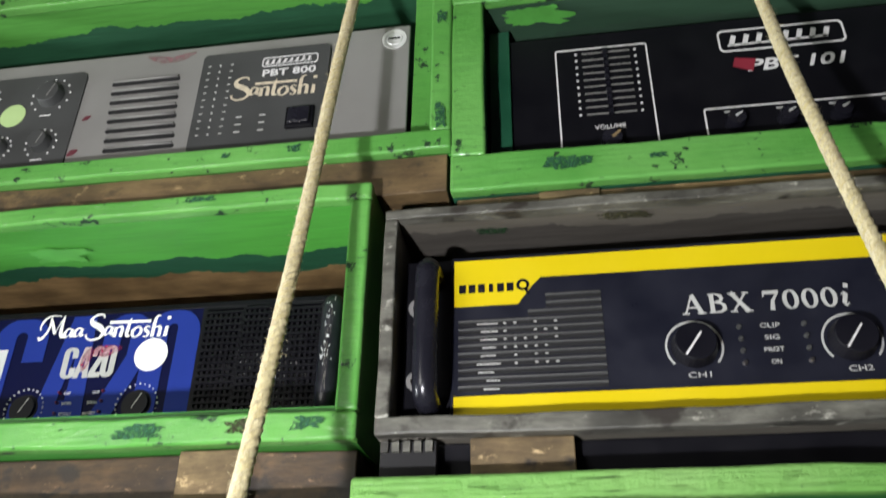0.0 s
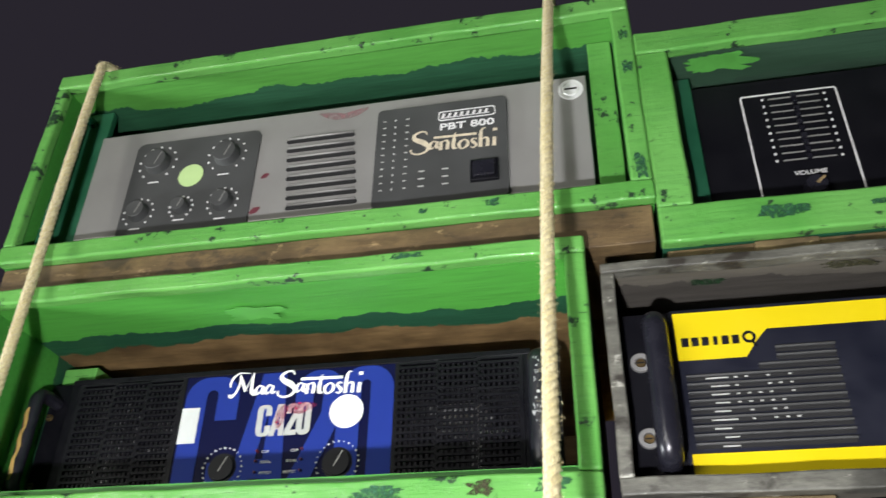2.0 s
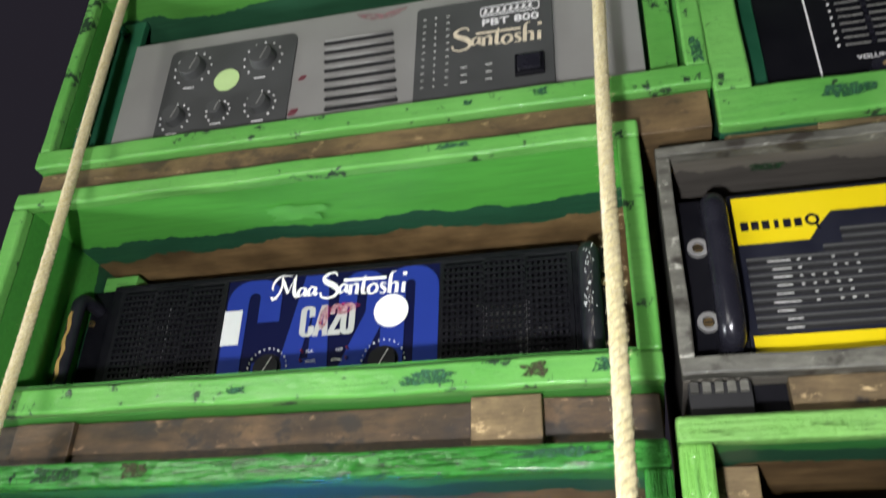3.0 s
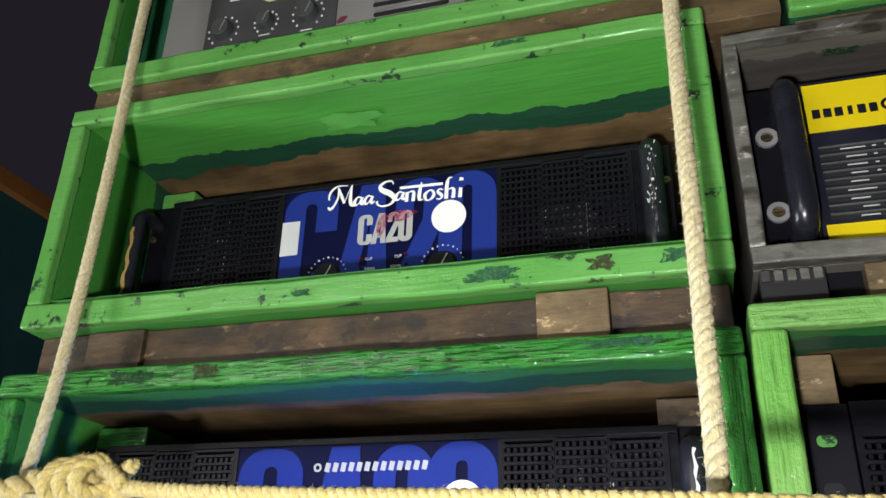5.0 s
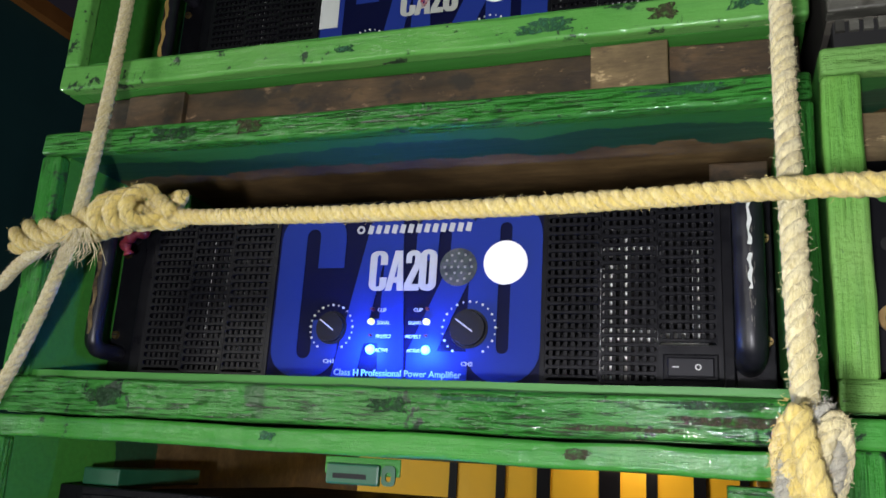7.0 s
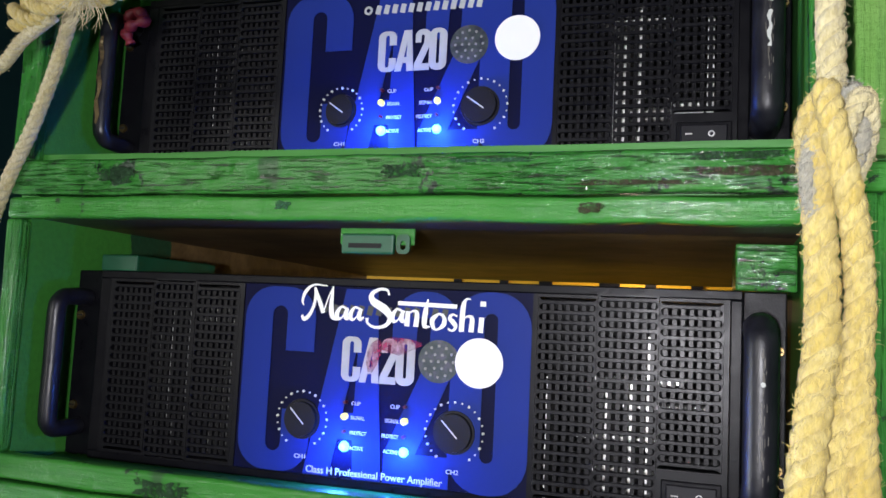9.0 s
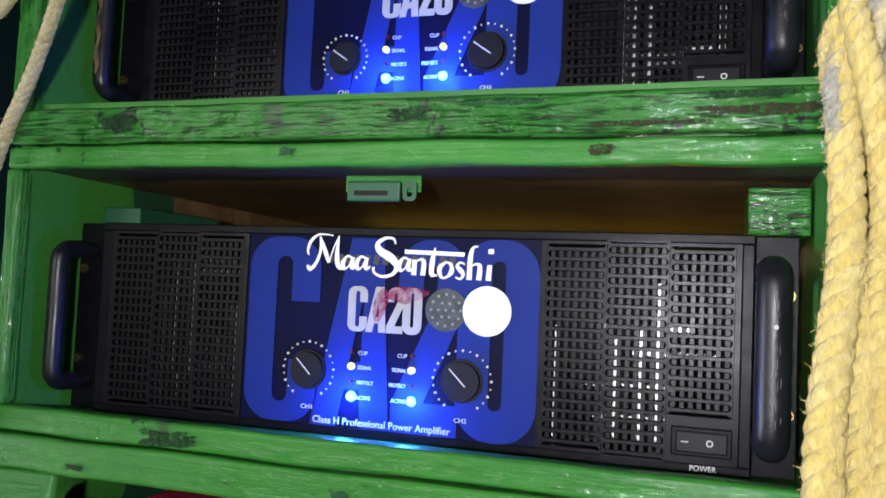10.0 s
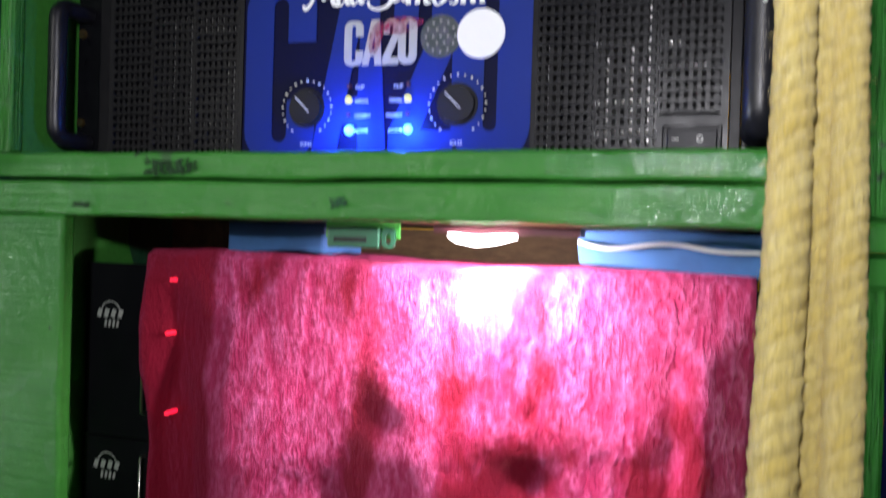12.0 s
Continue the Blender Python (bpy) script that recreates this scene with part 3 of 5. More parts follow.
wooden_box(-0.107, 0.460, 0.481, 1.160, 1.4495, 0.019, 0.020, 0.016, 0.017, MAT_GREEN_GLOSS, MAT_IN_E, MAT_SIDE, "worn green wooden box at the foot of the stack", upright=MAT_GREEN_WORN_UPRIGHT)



def worn_patch(box, x, z, w, h, mat, seed, under=None):
    """A flake of lost paint with a ragged outline, on the front or (under) below the top board."""
    n = 44
    loop = []
    for i in range(n):
        an = 2 * math.pi * i / n
        k = 0.72 + 0.4 * noise.noise(Vector((math.cos(an) * 1.6, math.sin(an) * 1.6, seed * 5.7))) + 0.30 * noise.noise(Vector((math.cos(an) * 5, math.sin(an) * 5, seed * 3.3)))
        loop.append((w / 2 * k * max(-0.82, min(0.82, math.cos(an))) * 1.25, h / 2 * k * max(-0.8, min(0.8, math.sin(an))) * 1.25))
    me = outline_mesh("worn_patch", [loop], 0.0004)
    ob = part("worn_patch", me, mat, box)
    bx, by, bz = box.location
    if under is None:
        ob.location = (x - bx, -0.0012, z - bz)
    else:
        ob.matrix_local = Matrix.Translation((x - bx, under - by, z - bz)) @ Matrix.Rotation(radians(90), 4, "X")
    return ob


MAT_FLAKE_DARK = coated("old_green_under_flakes", (0.018, 0.075, 0.034), 0.6, 0, 0.8, 110, 0.4, 160, spec=0.2)
MAT_FLAKE_GREY = coated("grey_primer", (0.018, 0.048, 0.020), 0.8, 0, 0.7, 110, 0.4, 160, spec=0.1)
MAT_FLAKE_WOOD = coated("bare_wood_knot", (0.040, 0.040, 0.020), 0.8, 0, 0.6, 110, 0.4, 160, spec=0.1)
for film_ in (MAT_FLAKE_DARK, MAT_FLAKE_GREY, MAT_FLAKE_WOOD):
    thin_film(film_, 0.0, 1.0, 330)
MAT_SPLASH = coated("fresh_green_splash", (0.085, 0.33, 0.055), 0.4, 0, 0.3, 60, 0.2, 120)
for bx, x, z, w, h, mt in ((box_b, -0.262, 1.9275, 0.050, 0.0125, MAT_FLAKE_DARK), (box_b, -0.190, 1.9275, 0.022, 0.0120, MAT_FLAKE_WOOD), (box_b, -0.400, 1.9260, 0.016, 0.006, MAT_FLAKE_DARK), (box_b, -0.140, 1.9290, 0.026, 0.010, MAT_FLAKE_DARK), (box_b, -0.250, 2.1155, 0.030, 0.006, MAT_FLAKE_DARK),
                        (box_e, -0.462, 1.8690, 0.022, 0.0120, MAT_FLAKE_WOOD), (box_e, -0.520, 1.8685, 0.044, 0.0125, MAT_FLAKE_GREY), (box_e, -0.543, 1.6870, 0.034, 0.0150, MAT_FLAKE_GREY), (box_e, -0.345, 1.6880, 0.026, 0.0100, MAT_FLAKE_GREY), (box_e, -0.180, 1.8700, 0.060, 0.006, MAT_FLAKE_DARK),
                        (box_e, -0.150, 1.6860, 0.090, 0.0070, MAT_FLAKE_WOOD), (box_e, -0.165, 1.6935, 0.070, 0.0045, MAT_FLAKE_GREY), (box_e, -0.215, 1.6800, 0.080, 0.0035, MAT_FLAKE_WOOD), (box_e, -0.290, 1.6930, 0.060, 0.0030, MAT_FLAKE_DARK),
                        (box_g, -0.490, 1.4915, 0.048, 0.0130, MAT_FLAKE_GREY), (box_g, -0.419, 1.6670, 0.012, 0.006, MAT_FLAKE_DARK), (box_g, -0.235, 1.6660, 0.018, 0.006, MAT_FLAKE_WOOD), (box_h, -0.374, 1.4710, 0.014, 0.0080, MAT_FLAKE_DARK), (box_h, -0.560, 1.4670, 0.020, 0.005, MAT_FLAKE_GREY),
                        (box_c, 0.040, 2.1330, 0.046, 0.0130, MAT_FLAKE_DARK), (box_c, 0.110, 2.1330, 0.018, 0.006, MAT_FLAKE_DARK), (box_a, -0.180, 2.1680, 0.014, 0.009, MAT_FLAKE_DARK), (box_a, -0.240, 2.1665, 0.010, 0.007, MAT_FLAKE_DARK), (box_a, -0.059, 2.190, 0.012, 0.030, MAT_FLAKE_DARK), (box_a, -0.059, 2.300, 0.010, 0.016, MAT_FLAKE_DARK), (box_a, -0.059, 2.340, 0.009, 0.014, MAT_FLAKE_DARK)):
    worn_patch(bx, x, z, w, h, mt, x * 13 + z)
for bx, x, y, z, w, h, mt in ((box_c, 0.020, 0.532, 2.3165, 0.070, 0.030, MAT_SPLASH), (box_d, 0.080, 0.518, 2.0897, 0.050, 0.012, MAT_FLAKE_WOOD), (box_d, -0.020, 0.528, 2.0897, 0.030, 0.010, MAT_FLAKE_GREY), (box_b, -0.395, 0.545, 2.1055, 0.060, 0.026, MAT_SPLASH)):
    worn_patch(bx, x, z, w, h, mt, x * 11 + y, y)

# spacer blocks wedged between the boxes
for x0, x1, y, z0, z1, mt in ((-0.235, -0.188, 0.504, 1.8783, 1.9168, MAT_BLOCK), (-0.590, -0.540, 0.511, 1.8783, 1.9168, MAT_SKID), (0.018, 0.065, 0.516, 2.0993, 2.1148, MAT_BLOCK), (-0.035, 0.033, 0.511, 1.8913, 1.9208, MAT_BLOCK)):
    tagged(part("wood_block", Geo().board(x0, x1, y, y + 0.012, z0, z1, 0.012, 0.001, x0), mt, bevel=0.001), "knotty wood block wedged between two boxes", "wood block", "spacer blocks")

# ---- amplifiers with blue panels ----
W, H = 0.486, 0.1330


def handle(parent, x, z0, z1, out, r, label, face=0.006):
    """A rack handle: two posts and a bar, bent from one rod."""
    pts = [(x, face, z0), (x, -out + 0.010, z0), (x, -out + 0.003, z0 + 0.003), (x, -out, z0 + 0.011), (x, -out, (z0 + z1) / 2), (x, -out, z1 - 0.011), (x, -out + 0.003, z1 - 0.003), (x, -out + 0.010, z1), (x, face, z1)]
    return part("handle", Geo().tube(smooth_path(pts, 6), r, 16), MAT_HANDLE, parent, label, smooth=True)


def screw(parent, x, z, r, y, mat=MAT_METAL):
    s = part("screw", Geo().disc(x, z, r, y, y - 0.0018, 20, r * 0.85), mat, parent)
    part("slot", Geo().box(x - r * 0.7, x + r * 0.7, y - 0.0021, y - 0.0016, z - r * 0.12, z + r * 0.12), MAT_SLOT, s)
    return s


def rib_mesh(w, p, t=0.0017, e=0.0006):
    """The web between two pill-shaped slots: thin in the middle, flared at both ends."""
    r = (p - t) / 2
    up = [(0.0, p / 2), (e, p / 2)]
    up += [(e + r + r * math.cos(radians(a)), p / 2 + r * math.sin(radians(a))) for a in (202, 225, 248, 270)]
    up += [(w - e - r + r * math.cos(radians(a)), p / 2 + r * math.sin(radians(a))) for a in (270, 292, 315, 338)]
    up += [(w - e, p / 2), (w, p / 2)]
    g = Geo()
    n = len(up)
    for y, k in ((-0.0015, 0.0), (-0.0011, 0.00035), (0.0015, 0.00035)):
        g.v += [(x, y, z + (k if 1 < i < n - 2 else 0.0)) for i, (x, z) in enumerate(up)]
        g.v += [(x, y, -z - (k if 1 < i < n - 2 else 0.0)) for i, (x, z) in enumerate(up)]
    for i in range(n - 1):
        g.f.append((i, n + i, n + i + 1, i + 1))
        for q in (0, 2 * n):
            g.f.append((q + i, q + i + 1, q + 2 * n + i + 1, q + 2 * n + i))
            g.f.append((q + n + i, q + 2 * n + n + i, q + 2 * n + n + i + 1, q + n + i + 1))
    return g.mesh("rib")


def slatted(parent, x0, x1, columns, z_low, z_high, pitch=0.0059):
    """Columns of pill-shaped slots (start height, rows): webs in front, upright bars behind, solid margins."""
    n = len(columns)
    col = (x1 - x0 - 0.006) / n
    face = Geo().box(x0, x0 + 0.0030, -0.0042, 0.001, z_low, z_high).box(x1 - 0.0030, x1, -0.0042, 0.001, z_low, z_high)
    for c, (z0, rows) in enumerate(columns):
        a = x0 + 0.003 + c * col
        face.box(a, a + col, -0.0042, 0.001, z_low, z0 - pitch / 2).box(a, a + col, -0.0042, 0.001, z0 + (rows + 0.5) * pitch, z_high)
    gr = part("grille", face, MAT_GRILLE, parent)
    rib = rib_mesh(col - 0.0004, pitch)
    for c, (z0, rows) in enumerate(columns):
        a = x0 + 0.003 + c * col
        bar = Geo().box(-0.0012, 0.0012, 0, 0.0022, z0, z0 + rows * pitch).mesh("bar")
        for k in range(rows + 1):
            part("rib", rib, MAT_GRILLE, gr).location = (a + 0.0002, -0.0027, z0 + k * pitch)
        for k in range(7):
            part("bar", bar, MAT_GRILLE, gr).location = (a + (k + 0.75) * col / 7.5, -0.0020, 0)
    return gr


def arc(cx, cz, r, a, b):
    return [(cx + r * math.cos(radians(a + (b - a) * i / 7)), cz + r * math.sin(radians(a + (b - a) * i / 7))) for i in range(8)]


def block_glyphs():
    """Outlines of four heavy condensed figures, as printed large across the panel."""
    z0, z1, r = 0.006, 0.126, 0.02
    c, a, t, o = 0.1475, 0.2025, 0.250, 0.2935
    one = [(c + 0.052, 0.084), (c + 0.052, z1 - r)] + arc(c + 0.052 - r, z1 - r, r, 0, 90) + arc(c + r, z1 - r, r, 90, 180) + arc(c + r, z0 + r, r, 180, 270) + arc(c + 0.052 - r, z0 + r, r, 270, 360)
    one += [(c + 0.052, 0.046), (c + 0.0315, 0.046), (c + 0.0315, z0 + 0.018)] + arc(c + 0.026, z0 + 0.018, 0.0055, 0, -180)[1:] + [(c + 0.0205, z1 - 0.018)] + arc(c + 0.026, z1 - 0.018, 0.0055, 180, 0)[1:] + [(c + 0.0315, 0.084)]
    two = [(a - 0.006, z0), (a + 0.018, z1), (a + 0.040, z1), (a + 0.048, z0), (a + 0.029, z0), (a + 0.0275, 0.030), (a + 0.017, 0.030), (a + 0.012, z0)]
    hole = [(a + 0.020, 0.047), (a + 0.0275, 0.047), (a + 0.0285, 0.094)]
    three = [(t + 0.002, z0), (t + 0.002, z0 + 0.018), (t + 0.029, 0.086), (t + 0.0295, 0.104)] + arc(t + 0.025, 0.106, 0.0045, 0, 180) + [(t + 0.0200, 0.088), (t + 0.004, 0.088), (t + 0.004, z1 - r)] + arc(t + 0.004 + r, z1 - r, r, 180, 90) + arc(t + 0.048 - r, z1 - r, r, 90, 0) + [(t + 0.048, 0.084), (t + 0.023, z0 + 0.019), (t + 0.045, z0 + 0.019), (t + 0.045, z0)]
    four = rounded(o, z0 - 0.001, o + 0.050, z1 + 0.001, 0.022)
    slot = rounded(o + 0.0205, z0 + 0.018, o + 0.0290, z1 - 0.012, 0.0041)
    return [[one], [two, hole], [three], [four, slot]]


def glyphs(parent, name, x0, z0, x1, z1, mat, out, label):
    """The four figures fitted into a box of the front plane, one part each."""
    for lay, loops in enumerate(block_glyphs()):
        fitted = [[(x0 + (x - 0.1475) / 0.196 * (x1 - x0), z0 + (z - 0.006) / 0.12 * (z1 - z0)) for x, z in lp] for lp in loops]
        part(name, outline_mesh(name, fitted), mat, parent, label).location = (0, -out - 0.00004 * lay, 0)


def script_sticker(parent, x0, z0, w, h, mat=MAT_STICKER, y=-0.0012, start=0.0, name="sticker"):
    """A flowing sticker in broad-nib strokes; the drawing is 900 wide and 210 high, from start on."""
    st = Geo()

    def stroke(*pts):
        if pts[0][0] < start:
            return
        q = smooth_path([(x, wd, v) for x, v, wd in pts], 10)
        st.ribbon([(x0 + (p.x - start) / (900 - start) * w, z0 + p.z / 210 * h) for p in q], [max(2.0, p.y) * 1.22 * h / 210 for p in q], y - 0.00001 * len(st.f) ** 0.5)

    def round_a(x):
        stroke((x + 52, 92, 10), (x + 24, 102, 10), (x + 3, 70, 20), (x + 9, 43, 16), (x + 26, 46, 7), (x + 48, 80, 6))
        stroke((x + 55, 98, 14), (x + 46, 62, 21), (x + 54, 44, 16), (x + 72, 55, 5))

    def arch(x, low, high):
        stroke((x + 2, low + 62, 5), (x + 28, high, 10), (x + 45, high - 14, 19), (x + 42, low, 22))

    stroke((130, 205, 4), (60, 209, 9), (18, 175, 15), (3, 125, 11), (12, 103, 5))
    stroke((65, 197, 8), (68, 125, 13), (48, 63, 15), (20, 32, 18), (3, 50, 12))
    stroke((64, 198, 8), (90, 130, 19), (114, 68, 17))
    stroke((114, 66, 5), (136, 145, 6), (160, 206, 5))
    stroke((158, 202, 8), (153, 110, 20), (162, 52, 21), (188, 34, 5))
    round_a(182)
    round_a(250)
    stroke((440, 170, 8), (428, 195, 10), (390, 197, 13), (354, 170, 20), (365, 135, 30), (420, 100, 34), (450, 60, 24), (430, 20, 15), (380, 7, 12), (342, 25, 10), (336, 52, 14))
    round_a(458)
    stroke((535, 95, 20), (532, 20, 22))
    arch(533, 20, 97)
    stroke((628, 157, 6), (618, 95, 21), (616, 30, 20), (642, 22, 5))
    stroke((485, 133, 17), (625, 130, 17), (765, 127, 17))
    stroke((682, 90, 8), (653, 60, 20), (658, 22, 15), (678, 12, 8), (707, 40, 20), (704, 76, 14), (682, 90, 8))
    stroke((768, 80, 7), (746, 88, 9), (733, 70, 15), (750, 50, 20), (762, 30, 15), (748, 10, 9), (726, 18, 8))
    stroke((826, 165, 5), (806, 163, 10), (793, 125, 20), (789, 7, 22))
    arch(791, 7, 83)
    stroke((880, 80, 20), (876, 6, 22))
    stroke((884, 157, 22), (884, 133, 24))
    return part(name, st, mat, parent, "white flowing script sticker")


def maker_mark(parent, x0, z0, w, h, mat, y=-0.0007):
    """A maker's mark as a plain row of slanted bars with a round emblem."""
    mark = part("maker_mark", Geo().ring(x0 + h * 0.5, z0 + h * 0.5, h * 0.25, h * 0.5, y, y - 0.0001), mat, parent, "small pale maker's mark")
    n = 13
    x = x0 + h * 1.4
    step = (w - h * 1.4) / n
    for i in range(n):
        a = x + i * step
        part("mark_bar", Geo().ribbon([(a + step * 0.25, z0), (a + step * 0.47, z0 + h)], [step * 0.62] * 2, y), mat, mark)
    return mark


def knob(parent, x, z, r, turn):
    """A round black knob with a pale pointer and a dial of dots."""
    k = part("knob", Geo().disc(x, z, r, 0.0, -0.0038, 36, r * 0.95).disc(x, z, r * 1.13, 0.0, -0.0012, 36, r * 1.10), MAT_KNOB, parent, "round black level knob")
    a = radians(turn)
    p = Geo().ribbon([(x - r * 0.35 * math.cos(a), z - r * 0.35 * math.sin(a)), (x + r * 0.86 * math.cos(a), z + r * 0.86 * math.sin(a))], [0.0008, 0.0008], -0.0041)
    part("pointer", p, MAT_WHITE, k)
    d = Geo()
    for i in range(21):
        b = radians(235 - i * 290 / 20)
        d.disc(x + r * 1.54 * math.cos(b), z + r * 1.54 * math.sin(b), 0.00058 if i % 2 else 0.00085, 0.0, -0.0011, 8)
    tagged(part("dial", d, MAT_WHITE, k), kind="stuff")
    return k


def blue_amplifier(at, label, script, mark, holo, lit, turn, smear, dot, tape, sizes=(0.0116, 0.0120), second=0.2975):
    amp = thing("amplifier", at, label, "amplifier", "blue panel amplifiers")
    part("chassis", Geo().box(0.150, 0.338, 0.006, 0.30, 0.0026, H - 0.0052), MAT_BLACK, amp)
    for q in ((0.024, 0.026, 0.0005, H - 0.003), (W - 0.026, W - 0.024, 0.0005, H - 0.003), (0.0261, W - 0.0261, H - 0.005, H - 0.003), (0.0261, W - 0.0261, 0.0005, 0.0025)):
        part("cover_plate", Geo().box(q[0], q[1], 0.0078, 0.34, q[2], q[3]), MAT_BLACK, amp)
    for x0, x1 in ((0.0, 0.0262), (W - 0.0232, W)):
        ear = part("mounting_ear", Geo().box(x0, x1, 0.004, 0.0075, 0.0, H), MAT_EAR, amp, bevel=0.0008)
        for z in (0.035, 0.100):
            screw(ear, (x0 + 0.0045) if x0 == 0 else (x1 - 0.0045), z, 0.0034, 0.004, MAT_BRASS)
    rim = Geo().box(0.0265, W - 0.0235, -0.004, 0.004, H - 0.0055, H).box(0.0265, W - 0.0235, -0.004, 0.004, 0.0, 0.0055).box(0.0265, 0.0355, -0.004, 0.004, 0.0055, H - 0.0055).box(W - 0.0300, W - 0.0235, -0.004, 0.004, 0.0055, H - 0.0055)
    part("front_frame", rim, MAT_EAR, amp, bevel=0.0008)
    part("middle_panel", Geo().box(0.1455, 0.3435, -0.0032, 0.004, 0.0056, H - 0.0056), MAT_NAVY, amp, "navy panel with huge blue figures")
    before = set(bpy.data.objects)
    p = amp
    glyphs(p, "print", 0.1475, 0.006, 0.3435, 0.126, MAT_BLUE, 0.0002, "large blue printed figure")
    glyphs(p, "model_number", 0.2200, 0.0668, 0.2700, 0.0955, MAT_SILVER, 0.0007, "bold silver model figure")
    if smear:
        part("smear", Geo().ribbon([(0.2400, 0.0735), (0.2408, 0.0790), (0.2420, 0.0850), (0.2440, 0.0905), (0.2450, 0.0945)], [0.0030, 0.0075, 0.0090, 0.0085, 0.0020], -0.0013), MAT_PINK, p, "thin red powder smear")
        part("smear", Geo().ribbon([(0.2470, 0.0900), (0.2530, 0.0915), (0.2590, 0.0905), (0.2650, 0.0920), (0.2740, 0.0930)], [0.0040, 0.0100, 0.0110, 0.0085, 0.0020], -0.0014), MAT_PINK, p, "thin red powder smear")
    part("small_print", words("small_print", "Class H Professional Power Amplifier", 0.1990, 0.0060, 0.2915, 0.0118, 0.0, 0.008), MAT_WHITE, p)
    for i, (txt, z) in enumerate((("CLIP", 0.0532), ("SIGNAL", 0.0442), ("PROTECT", 0.0347), ("ACTIVE", 0.0252))):
        for side in (0, 1):
            wd = 0.0016 * len(txt)
            x0 = 0.2285 if not side else 0.2615 - wd
            part("small_print", words("small_print", txt, x0, z - 0.0012, x0 + wd, z + 0.0012, 0, 0.006), MAT_WHITE, p)
            mat = MAT_LED_OFF
            if lit and txt == "ACTIVE":
                mat = MAT_LED_BLUE
            elif lit and txt == "SIGNAL":
                mat = MAT_LED_YELLOW
            x = 0.2247 if not side else 0.2654
            part("indicator", Geo().disc(x, z + 0.0005, 0.0034 if mat is MAT_LED_BLUE else 0.0020 if mat is MAT_LED_YELLOW else 0.0012, 0.0, -0.0035, 14, 0.0022 if mat is not MAT_LED_OFF else 0.0010), mat, p, "glowing indicator lamp" if mat is not MAT_LED_OFF else "")
    for k, txt, r in ((0.1940, "CH1", sizes[0]), (second, "CH2", sizes[1])):
        knob(p, k, 0.0405, r, turn)
        part("small_print", words("small_print", txt, k - 0.004, 0.0155, k + 0.004, 0.0182, 0, 0.006), MAT_WHITE, p)
    if script:
        script_sticker(p, 0.1890, 0.1012, 0.126, 0.0268)
    if script and holo:
        maker_mark(p, 0.2020, 0.1095, 0.090, 0.0060, MAT_DARK_PANEL)
    if mark:
        maker_mark(p, 0.2075, 0.1085, 0.088, 0.0062, MAT_SILVER)
    if holo:
        part("foil_seal", Geo().disc(0.2855, 0.0830, 0.0133, -0.0006, -0.0011, 36), MAT_HOLO, p, "round hologram foil seal")
        boss = Geo()
        for n_, rad in ((1, 0.0), (6, 0.0048), (12, 0.0096)):
            for i in range(n_):
                b_ = 2 * math.pi * i / n_
                boss.disc(0.2855 + rad * math.cos(b_), 0.0830 + rad * math.sin(b_), 0.0011, -0.0010, -0.0014, 10, 0.0007)
        tagged(part("embossing", boss, MAT_GREY_PANEL, p), kind="stuff")
    part("round_sticker", Geo().disc(dot[0], dot[1], 0.0152, -0.0007, -0.0013, 40), MAT_STICKER, p, "round white reflective sticker")
    for o in set(bpy.data.objects) - before:
        if o.parent is amp:
            o.location.y -= 0.0034
    slatted(amp, 0.0357, 0.1453, ((0.0105, 19), (0.0076, 20), (0.0105, 19)), 0.0056, H - 0.0056)
    slatted(amp, 0.3437, W - 0.0302, ((0.0105, 19), (0.0076, 20), (0.0341, 15)), 0.0056, H - 0.0056)
    sw = part("power_switch", Geo().box(0.4205, 0.4530, -0.0058, 0.002, 0.0095, 0.0255), MAT_EAR, amp, "black rocker power switch", bevel=0.0008)
    part("rocker", Geo().box(0.4232, 0.4505, -0.0072, -0.0057, 0.0117, 0.0233), MAT_KNOB, sw, bevel=0.0008)
    part("marking", Geo().ring(0.4412, 0.0175, 0.0012, 0.0019, -0.0073, -0.0075, sides=14).ribbon([(0.4260, 0.0175), (0.4300, 0.0175)], [0.0007] * 2, -0.0075), MAT_WHITE, sw)
    part("small_print", words("small_print", "POWER", 0.4310, 0.0016, 0.4450, 0.0048, 0, 0.012), MAT_WHITE, sw).location = (0, -0.0043, 0)
    # pale metal strips behind the grilles, added for the bright glints there
    rnd = random.Random(int(at[2] * 1000))
    for x0 in (0.044, 0.348):
        for k in range(4):
            x = x0 + rnd.random() * 0.09
            part("fin", Geo().box(x, x + 0.0018 + rnd.random() * 0.003, 0.014, 0.04, 0.01, 0.055 + rnd.random() * 0.06), MAT_ALU, amp)
        for k in range(4):
            z, x = 0.02 + rnd.random() * 0.09, x0 + 0.02 + rnd.random() * 0.03
            part("fin", Geo().box(x, x + 0.05, 0.0165, 0.036, z, z + 0.0025), MAT_ALU, amp)
    # two strips close behind the bars stand in for glints at left
    part("fin", Geo().box(0.0845, 0.0872, 0.0015, 0.022, 0.030, 0.108), MAT_ALU, amp)
    part("fin", Geo().box(0.0760, 0.0842, 0.0015, 0.018, 0.0885, 0.0905), MAT_ALU, amp)
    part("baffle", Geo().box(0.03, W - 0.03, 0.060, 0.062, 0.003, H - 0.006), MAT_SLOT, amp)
    hl = handle(amp, 0.0095, 0.020, 0.113, 0.026, 0.0062, "black bow handle")
    hr = handle(amp, 0.4710, 0.022, 0.112, 0.033, 0.0088, "thick black bow handle")
    rs = random.Random(int(at[2] * 100))
    sc_ = Geo()
